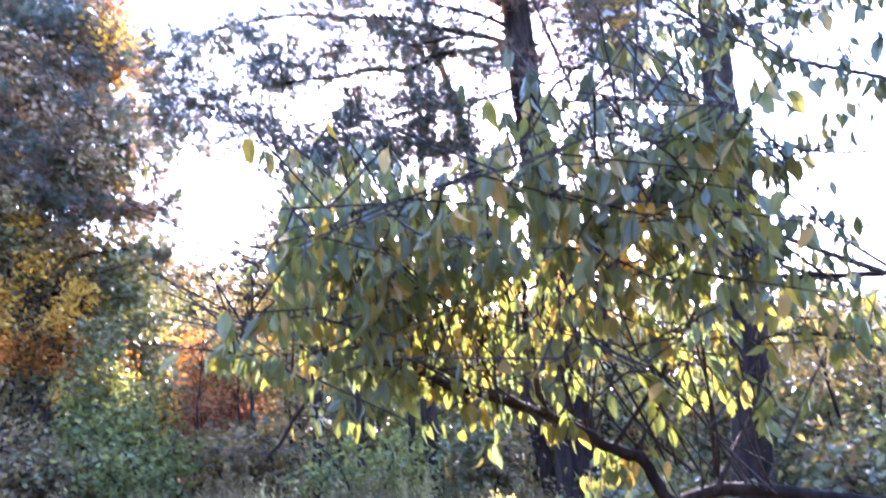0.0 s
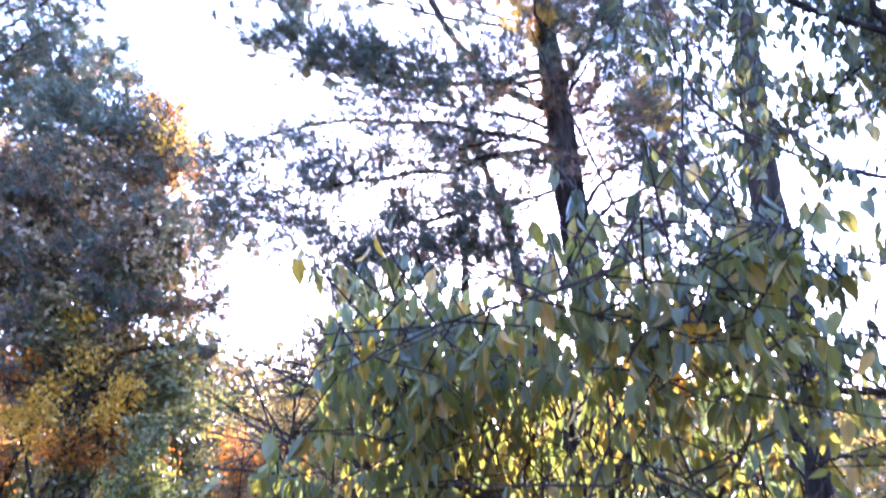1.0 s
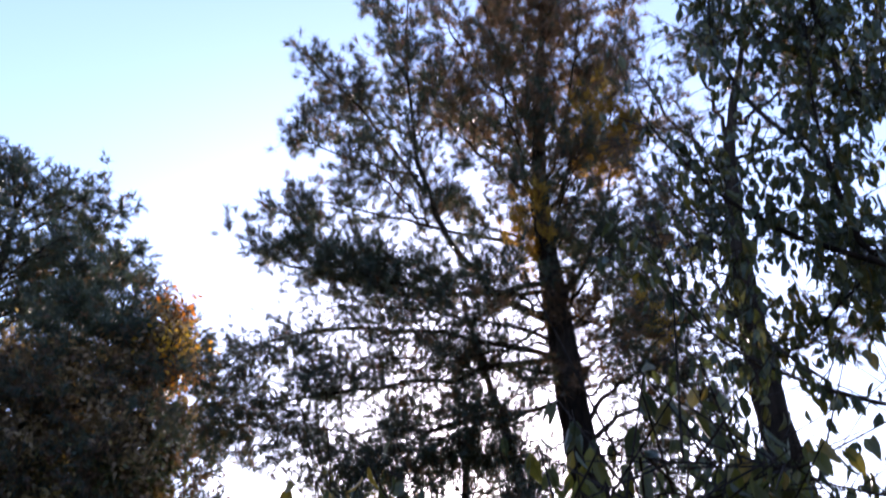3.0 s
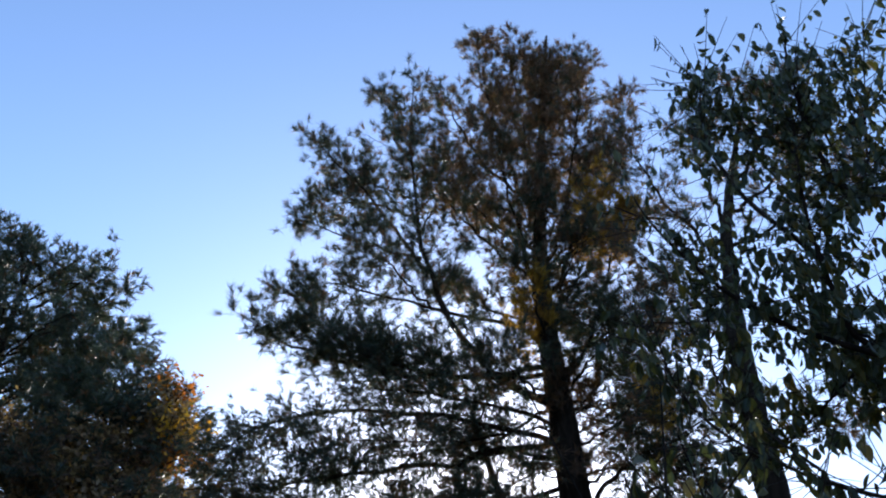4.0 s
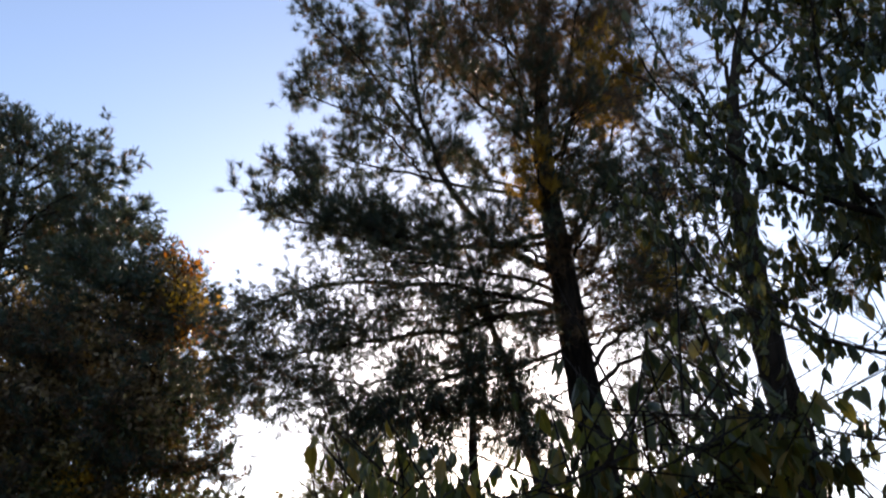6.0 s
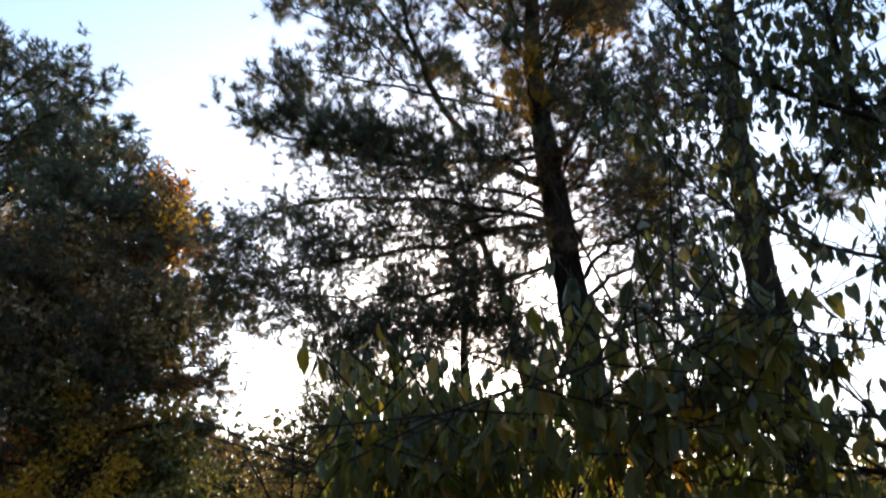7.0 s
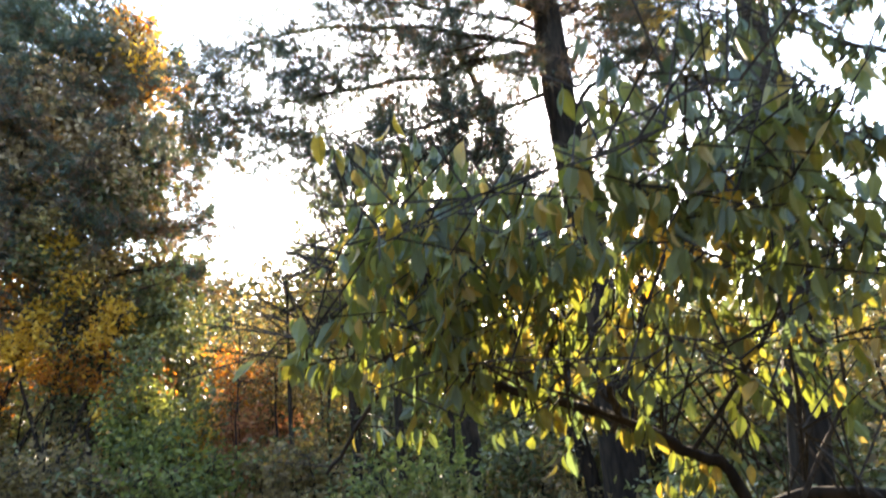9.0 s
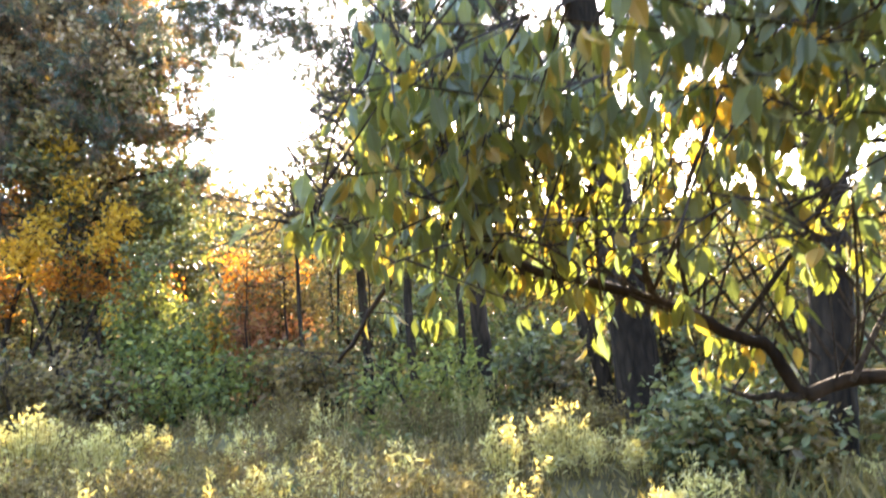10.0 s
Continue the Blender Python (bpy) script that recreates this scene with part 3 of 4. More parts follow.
# ends of the boughs that reach out over the clearing: x, depth, height
LAYERS = [(-5.8, 0.0, 10.3), (-5.3, -0.2, 9.6), (-5.1, 0.2, 9.0), (-4.8, -0.3, 8.1), (-4.6, 0.3, 7.4), (-4.1, 0.0, 6.75), (-4.6, -0.5, 6.3), (-3.95, 0.1, 5.85), (-4.6, 0.4, 5.3), (-4.5, -0.4, 4.6), (-5.2, -0.5, 5.6), (-5.4, -0.4, 7.0)]
PLATES = [(rng.uniform(-9.0, -5.3), rng.uniform(13.9, 14.7), z + rng.uniform(-0.15, 0.15)) for z in np.repeat(np.arange(4.9, 9.7, 0.62), 2)]
pine("pine_tree", (-7.6, 16.5, -0.05), [(-7.4, 16.5, -0.1), (-7.6, 16.5, 4), (-7.6, 16.5, 8), (-7.4, 16.5, 11.2)], [0.22, 0.18, 0.12, 0.03],
     tier_limbs(-7.6, 16.5, 3.6, 11.4, 3.3, rng, 0.05, 9, 0.85, 0.1, 0.62)
     + [((-7.6, 16.5, z + 0.2), (-6.2, 16.3, z + 0.5), (x, 16.0 + dy, z), 0.045) for x, dy, z in LAYERS]
     + [((-7.6, 16.4, z + 0.1), (0.5 * (x - 7.6), 15.4, z + 0.35), (x, y, z - 0.1), 0.04) for x, y, z in PLATES], "broad pine with layered boughs mixed with autumn leaves", seed=33, density=8, reach=0.8, lift=0.02,
     needle=(11, 0.18, 0.023), material=NEEDLE_BLUE, per=6, rust=lambda p: np.where(p[:, 2] > 9.0, 0.12, 0.45))
broadleaf("oak_tree", (-6.6, 15.6, -0.05), [[(-6.6, 15.6, -0.1), (-6.7, 15.6, 3.5), (-6.2, 15.6, 7.0), (-6.0, 15.6, 10.2)], [(-6.65, 15.6, 3.0), (-7.6, 15.5, 5.4), (-8.4, 15.5, 8.0)]],
          [(-5.75, 15.1, 9.7, 0.35, 0.5, 0.55, 0.010, ORANGE_LEAF), (-5.45, 15.1, 9.0, 0.35, 0.5, 0.55, 0.010, GOLD_LEAF), (-5.2, 15.2, 8.4, 0.3, 0.4, 0.4, 0.007, ORANGE_LEAF), (-6.1, 15.5, 9.3, 0.8, 0.7, 0.8, 0.07), (-6.6, 15.6, 8.0, 1.5, 1.2, 1.6, 0.16), (-8.4, 15.5, 8.2, 1.3, 1.0, 1.4, 0.13), (-7.2, 15.3, 5.6, 1.8, 1.2, 1.2, 0.12, GREEN_LEAF), (-6.2, 15.0, 6.6, 1.2, 0.8, 0.8, 0.10), (-7.4, 14.9, 7.2, 1.2, 0.8, 1.0, 0.10), (-6.9, 15.2, 5.2, 1.7, 1.2, 1.3, 0.14, BROWN_LEAF), (-5.3, 15.3, 4.3, 0.9, 0.8, 0.7, 0.07, GREEN_LEAF), (-4.9, 15.4, 3.5, 0.8, 0.7, 0.6, 0.06, GREEN_LEAF), (-6.0, 15.2, 6.2, 0.9, 0.7, 0.5, 0.05, GREEN_LEAF), (-9.6, 15.6, 6.2, 1.6, 1.0, 1.2, 0.25), (-9.4, 16.2, 9.0, 1.5, 1.0, 1.3, 0.2)],
          RUSSET_LEAF, "oak with russet leaves and one orange-leaved bough", "oak tree", seed=34, count=23000, size=0.15, thick=0.11, bark=BARK, clump=0.25, twigs=160)
MAPLE_X = -7.3
MAPLE_STEMS = [[(0.2, 0, -0.1), (0.0, 0, 1.6), (-0.8, 0, 3.6)], [(0.3, 0, 0.2), (0.8, 0, 1.9), (1.5, -0.1, 3.5)], [(0.1, 0, 0.1), (0.3, 0, 2.4), (0.6, 0, 4.9)],
               [(-0.9, 0.1, -0.1), (-0.2, 0.1, 1.5), (0.8, 0, 3.2)], [(-1.2, 0.2, -0.1), (-0.8, 0.2, 2.0), (-0.1, 0.1, 3.9), (0.3, 0, 5.2)], [(-0.3, -0.1, -0.1), (0.6, -0.1, 1.2), (1.4, -0.2, 1.9)],
               [(0.9, -0.1, -0.1), (1.0, -0.1, 1.3), (1.2, -0.1, 2.6)]]
MAPLE_CLUMPS = [(-0.1, -0.2, 3.1, 0.7, 0.6, 0.45, 0.20, None), (0.5, -0.2, 2.75, 0.5, 0.5, 0.4, 0.13, None), (1.35, -0.2, 3.65, 0.3, 0.35, 0.42, 0.12, GOLD_LEAF), (1.15, -0.2, 3.15, 0.25, 0.3, 0.3, 0.05, GOLD_LEAF),
                (0.6, -0.1, 4.4, 0.25, 0.3, 0.3, 0.06, GOLD_LEAF), (0.4, -0.1, 5.1, 0.35, 0.3, 0.28, 0.07, GOLD_LEAF), (-0.7, -0.1, 4.2, 0.5, 0.4, 0.4, 0.10, None), (1.5, -0.2, 1.9, 0.3, 0.3, 0.2, 0.04, GOLD_LEAF),
                (-0.9, -0.1, 2.3, 0.5, 0.4, 0.35, 0.08, None), (1.0, -0.1, 2.3, 0.35, 0.3, 0.3, 0.05, None), (0.1, -0.1, 3.8, 0.4, 0.3, 0.25, 0.06, None), (1.3, -0.1, 2.8, 0.25, 0.3, 0.2, 0.03, None)]
broadleaf("maple_tree", (MAPLE_X, 14.8, -0.05), [[(MAPLE_X + a, 14.8 + b, c) for a, b, c in stem] for stem in MAPLE_STEMS],
          [(MAPLE_X + c[0], 14.8 + c[1], *c[2:7], c[7] or (GOLD_LEAF if c[2] > 2.9 and c[0] > -0.3 else ORANGE_LEAF)) for c in MAPLE_CLUMPS],
          ORANGE_LEAF, "many-stemmed maple with orange and golden leaves", "maple", seed=35, count=4400, size=0.12, thick=0.06, bark=BARK, clump=0.14, twigs=150)


def ragged(x, y, h, r, rng, stems=4, per=3):
    """Stems of a loose bush and leaf clumps strung along them, uneven in size."""
    lines, blobs = [], []
    for _ in range(stems):
        a, b = rng.uniform(-0.45, 0.45) * r, rng.uniform(-0.45, 0.45) * r
        tall = h * rng.uniform(0.7, 1.02)
        top = np.array([x + 1.5 * a, y + 1.3 * b, tall])
        lines.append([(x + 0.5 * a, y + 0.5 * b, -0.1), (x + 0.9 * a, y + b, tall * 0.5), tuple(top)])
        for u in np.linspace(0.3, 1.0, per):
            q = np.array([x + 0.5 * a, y + 0.5 * b, 0]) * (1 - u) + top * u + rng.normal(0, 0.14 * r, 3)
            s = rng.uniform(0.22, 0.48) * r
            blobs.append((q[0], q[1], max(0.15, q[2]), s, s, min(s, 0.3 * h), rng.uniform(0.6, 1.4)))
    total = sum(b[6] for b in blobs)
    return lines, [(*b[:6], b[6] / total) for b in blobs]


rng = np.random.default_rng(38)
for n, (x, y, h, r, mats, label, count) in enumerate([
        (-4.95, 14.2, 2.9, 0.9, (LIME_LEAF, LIME_LEAF, GREEN_LEAF), "young tree with sunlit yellow-green leaves", 3600),
        (-4.2, 13.9, 1.9, 0.7, (LIME_LEAF, GREEN_LEAF, GOLD_LEAF), "young tree with sunlit yellow-green leaves", 2400),
        (-5.6, 13.8, 2.0, 0.7, (LIME_LEAF, LIME_LEAF), "young tree with sunlit yellow-green leaves", 2200),
        (-3.45, 14.6, 2.7, 0.8, (RED_LEAF, RED_LEAF, ORANGE_LEAF), "slender sapling with coral-red autumn leaves", 2800),
        (-2.9, 14.8, 2.5, 0.8, (RED_LEAF, ORANGE_LEAF, BROWN_LEAF), "slender sapling with coral-red autumn leaves", 2200),
        (-4.2, 14.3, 1.6, 0.6, (ORANGE_LEAF, RED_LEAF), "slender sapling with coral-red autumn leaves", 1500)]):
    lines, blobs = ragged(x, y, h, r, rng, 5, 4)
    blobs = [(*b, mats[int(rng.integers(len(mats)))]) for b in blobs]
    broadleaf("sapling", (x, y, -0.05), lines, blobs, mats[0], label, "sapling", "saplings at the wood's edge", 90 + n, count, 0.12, 0.022, BARK, 0.15, 130)

# ================= thicket behind =================
rng = np.random.default_rng(41)
THICKET = [
    (-7.4, 18.2, 4.8, 1.9, BROWN_LEAF, "thin small tree with brownish leaves"), (-9.8, 18.6, 4.6, 2.0, GREEN_LEAF, "small grey-green tree in the thicket"),
    (-9.6, 15.4, 2.6, 1.4, BROWN_LEAF, "thin small tree with brownish leaves"),
    (-5.6, 17.6, 3.8, 1.5, GREEN_LEAF, "small grey-green tree in the thicket"),
    (-9.0, 12.9, 1.1, 1.2, BROWN_LEAF, "low brownish shrub among weeds"), (-6.5, 12.4, 1.1, 1.1, BROWN_LEAF, "low brownish shrub among weeds"),
    (-5.2, 12.2, 0.9, 1.0, BROWN_LEAF, "low brownish shrub among weeds"), (-3.6, 12.4, 1.0, 1.0, LIME_LEAF, "low shrub with yellowing leaves"),
    (-1.9, 12.2, 1.0, 1.0, BROWN_LEAF, "low brownish shrub among weeds"), (-0.4, 11.4, 0.9, 0.9, LIME_LEAF, "low shrub with yellowing leaves"),
    (1.2, 11.2, 1.0, 0.9, GREEN_LEAF, "dark green leafy shrub at the wood's edge"), (3.6, 9.4, 0.8, 0.8, GREEN_LEAF, "dark green leafy shrub at the wood's edge"),
    (4.6, 9.6, 1.5, 1.1, GREEN_LEAF, "dark green leafy shrub at the wood's edge"), (2.75, 8.9, 0.45, 0.6, GREEN_LEAF, "dark green leafy shrub at the wood's edge"),
    (-6.9, 15.0, 4.4, 1.3, GREEN_LEAF, "small grey-green tree in the thicket"),
    (-0.8, 19.0, 5.0, 2.0, GREEN_LEAF, "small grey-green tree in the thicket"), (1.6, 19.5, 5.4, 2.3, GREEN_LEAF, "small grey-green tree in the thicket"),
    (4.2, 18.5, 5.0, 2.2, BROWN_LEAF, "thin small tree with brownish leaves"), (7.0, 18.0, 4.6, 2.2, GREEN_LEAF, "small grey-green tree in the thicket"),
    (2.2, 7.4, 0.45, 0.5, GREEN_LEAF, "low dark green shrub by the near tree"), (2.6, 8.3, 0.6, 0.6, GREEN_LEAF, "low dark green shrub by the near tree"), (2.55, 7.1, 0.5, 0.4, GREEN_LEAF, "low dark green shrub by the near tree"), (4.0, 6.6, 1.0, 0.8, GREEN_LEAF, "low dark green shrub by the near tree"),
    (4.4, 9.6, 2.2, 1.4, GREEN_LEAF, "bushy dark green shrub"), (5.7, 9.2, 2.3, 1.5, GREEN_LEAF, "bushy dark green shrub"), (3.5, 10.6, 2.3, 1.3, GREEN_LEAF, "bushy dark green shrub"),
    (-12.5, 19.5, 6.4, 2.4, ORANGE_LEAF, "small tree with orange leaves"), (-11.0, 16.2, 4.2, 2.0, BROWN_LEAF, "thin small tree with brownish leaves"),
    (6.0, 10.4, 1.8, 1.3, GREEN_LEAF, "dark green leafy shrub at the wood's edge"),
    (-3.0, 16.6, 3.0, 1.3, GREEN_LEAF, "small grey-green tree in the thicket"), (-0.2, 15.2, 2.8, 1.4, GREEN_LEAF, "small grey-green tree in the thicket"),
    (1.9, 15.0, 2.8, 1.4, BROWN_LEAF, "thin small tree with brownish leaves"),
    (-8.8, 18.8, 6.6, 2.2, BROWN_LEAF, "thin small tree with brownish leaves"), (-4.9, 16.8, 2.6, 1.0, GREEN_LEAF, "small grey-green tree in the thicket"), (-7.4, 19.0, 5.0, 2.0, GREEN_LEAF, "small grey-green tree in the thicket"),
    (-10.6, 17.0, 5.2, 2.0, ORANGE_LEAF, "small tree with orange leaves"), (-6.0, 18.0, 4.2, 1.4, GREEN_LEAF, "small grey-green tree in the thicket"),
    (-8.9, 16.6, 3.2, 1.7, BROWN_LEAF, "thin small tree with brownish leaves"), (-6.3, 16.2, 3.0, 1.4, ORANGE_LEAF, "small tree with orange leaves"),
    (-9.6, 12.6, 1.4, 1.4, GREEN_LEAF, "low dark green shrub at the wood's edge"), (-7.4, 13.6, 0.8, 1.0, BROWN_LEAF, "low brownish shrub among weeds"),
    (-4.4, 13.6, 1.3, 1.0, LIME_LEAF, "low shrub with yellowing leaves"),
    (-9.5, 13.6, 1.3, 1.9, GREEN_LEAF, "low dark green shrub at the wood's edge"), (-11.5, 13.8, 1.6, 2.2, GREEN_LEAF, "low dark green shrub at the wood's edge"),
    (-7.9, 13.2, 0.9, 1.2, BROWN_LEAF, "low brownish shrub among weeds"), (-6.0, 13.2, 0.7, 1.1, BROWN_LEAF, "low brownish shrub among weeds"),
    (-3.7, 18.0, 3.2, 1.5, GREEN_LEAF, "small grey-green tree in the thicket"),
    (-2.2, 16.5, 3.0, 1.4, BROWN_LEAF, "thin small tree with brownish leaves"), (-0.6, 17.5, 4.6, 1.8, GREEN_LEAF, "small grey-green tree in the thicket"),
    (1.0, 16.0, 2.9, 1.5, BROWN_LEAF, "thin small tree with brownish leaves"), (2.8, 16.5, 4.2, 1.8, GREEN_LEAF, "small grey-green tree in the thicket"),
    (4.6, 14.5, 3.2, 1.6, GREEN_LEAF, "bushy dark green small tree"), (6.4, 13.5, 3.0, 1.7, GREEN_LEAF, "bushy dark green small tree"),
    (8.4, 15.0, 3.4, 1.9, GREEN_LEAF, "bushy dark green small tree"), (3.6, 12.4, 1.9, 1.1, LIME_LEAF, "shrub with yellowing leaves"),
    (5.4, 11.6, 2.0, 1.2, GREEN_LEAF, "bushy dark green shrub"), (-1.4, 14.0, 1.5, 1.1, GREEN_LEAF, "low dark green shrub at the wood's edge"),
    (0.2, 14.0, 1.7, 1.2, LIME_LEAF, "shrub with yellowing leaves"), (1.4, 13.6, 1.5, 1.1, GREEN_LEAF, "low dark green shrub at the wood's edge"),
    (-2.6, 13.4, 1.0, 0.9, BROWN_LEAF, "low brownish shrub among weeds"), (2.6, 11.6, 1.2, 0.9, GREEN_LEAF, "low dark green shrub at the wood's edge"),
]
for n, (x, y, h, r, mat, label) in enumerate(THICKET):
    lines, blobs = ragged(x, y, h, r, rng, 4 if h < 2.4 else 5, 3 if h < 2.4 else 5)
    other = {GREEN_LEAF: BROWN_LEAF, BROWN_LEAF: GREEN_LEAF}.get(mat)
    if other:
        blobs = [(*b, other) if rng.random() < 0.3 else b for b in blobs]
    broadleaf("shrub" if h < 2.4 else "small_tree", (x, y, -0.05), lines, blobs,
              mat, label, "shrub" if h < 2.4 else "tree", "thicket behind the pines", 50 + n, int(1300 + 800 * h), 0.12, 0.03, BARK, clump=0.2, twigs=130)

# pale plumed bushes at the edge of the weeds
def plume_bush(x, y, h, r, count, mat, label, seed):
    """Upright wands in a sheaf, thickly set with small upright leaves."""
    rng = np.random.default_rng(seed)
    bush = thing("plumed_bush", (x, y, -0.05), label, "bush", "plumed bushes")
    a, d = rng.uniform(0, 2 * math.pi, count), np.sqrt(rng.random(count))
    foot = np.stack([x + 0.45 * r * d * np.cos(a), y + 0.45 * r * d * np.sin(a), np.full(count, -0.08)], 1)
    tall = h * rng.uniform(0.6, 1.0, count) * (1 - 0.3 * d)
    tip = np.stack([x + r * d * np.cos(a), y + r * d * np.sin(a), tall], 1)
    m = Mass()
    tubes3(m, foot, tip, np.full(count, 0.006))
    part("branchwork", m.verts(), m.f, TWIG, bush, kind="stuff")
    n = count * 55
    who, u = rng.integers(0, count, n), rng.uniform(0.3, 1.03, (n, 1))
    m = Mass()
    leaves(m, foot[who] * (1 - u) + tip[who] * u + rng.normal(0, 0.022, (n, 3)), rng, 0.06, -0.75, 0.38)
    part("foliage", m.verts(), m.f, mat, bush, "pale yellow-green feathery leaves", "stuff")


for n, (x, y, h, r, count) in enumerate([(-4.35, 8.5, 0.92, 0.36, 60), (-4.40, 8.7, 1.12, 0.08, 5), (-3.75, 8.7, 0.66, 0.30, 32), (-3.25, 8.9, 0.62, 0.24, 22), (-4.3, 7.4, 0.55, 0.35, 34), (1.0, 8.2, 0.62, 0.4, 26), (0.35, 7.6, 0.6, 0.2, 14)]):
    plume_bush(x, y, h, r, count, PALE_LEAF, "pale sunlit feathery bush among dry weeds", 140 + n)

# slim bare trunks in the thicket
for n, (x, y, h, r, lean) in enumerate([(-0.56, 12.2, 5.5, 0.085, 0.05), (-2.3, 13.0, 4.2, 0.05, -0.1), (-1.8, 13.5, 4.5, 0.035, 0.1), (2.05, 12.2, 3.6, 0.10, 0.0), (2.9, 10.8, 3.8, 0.12, 0.05), (-3.0, 15.2, 3.6, 0.04, 0.05),
                                      (-3.4, 13.6, 3.2, 0.022, 0.12), (-2.7, 13.9, 3.4, 0.028, -0.08), (-2.0, 14.2, 3.0, 0.022, 0.05), (-1.3, 13.4, 3.6, 0.026, 0.1), (0.25, 12.3, 4.0, 0.07, -0.12)]):
    broadleaf("bare_tree", (x, y, -0.05), [[(x, y, -0.1), (x + 0.3 * lean, y, h * 0.4), (x + lean, y, h)]],
              [(x + lean, y, h * 0.85, 0.8, 0.7, 0.9, 1.0)], BROWN_LEAF, "slim dark trunk with sparse brown leaves", "tree", "slim trunks", 80 + n, 700, 0.09, r, bark=BARK, clump=0.25, twigs=40)

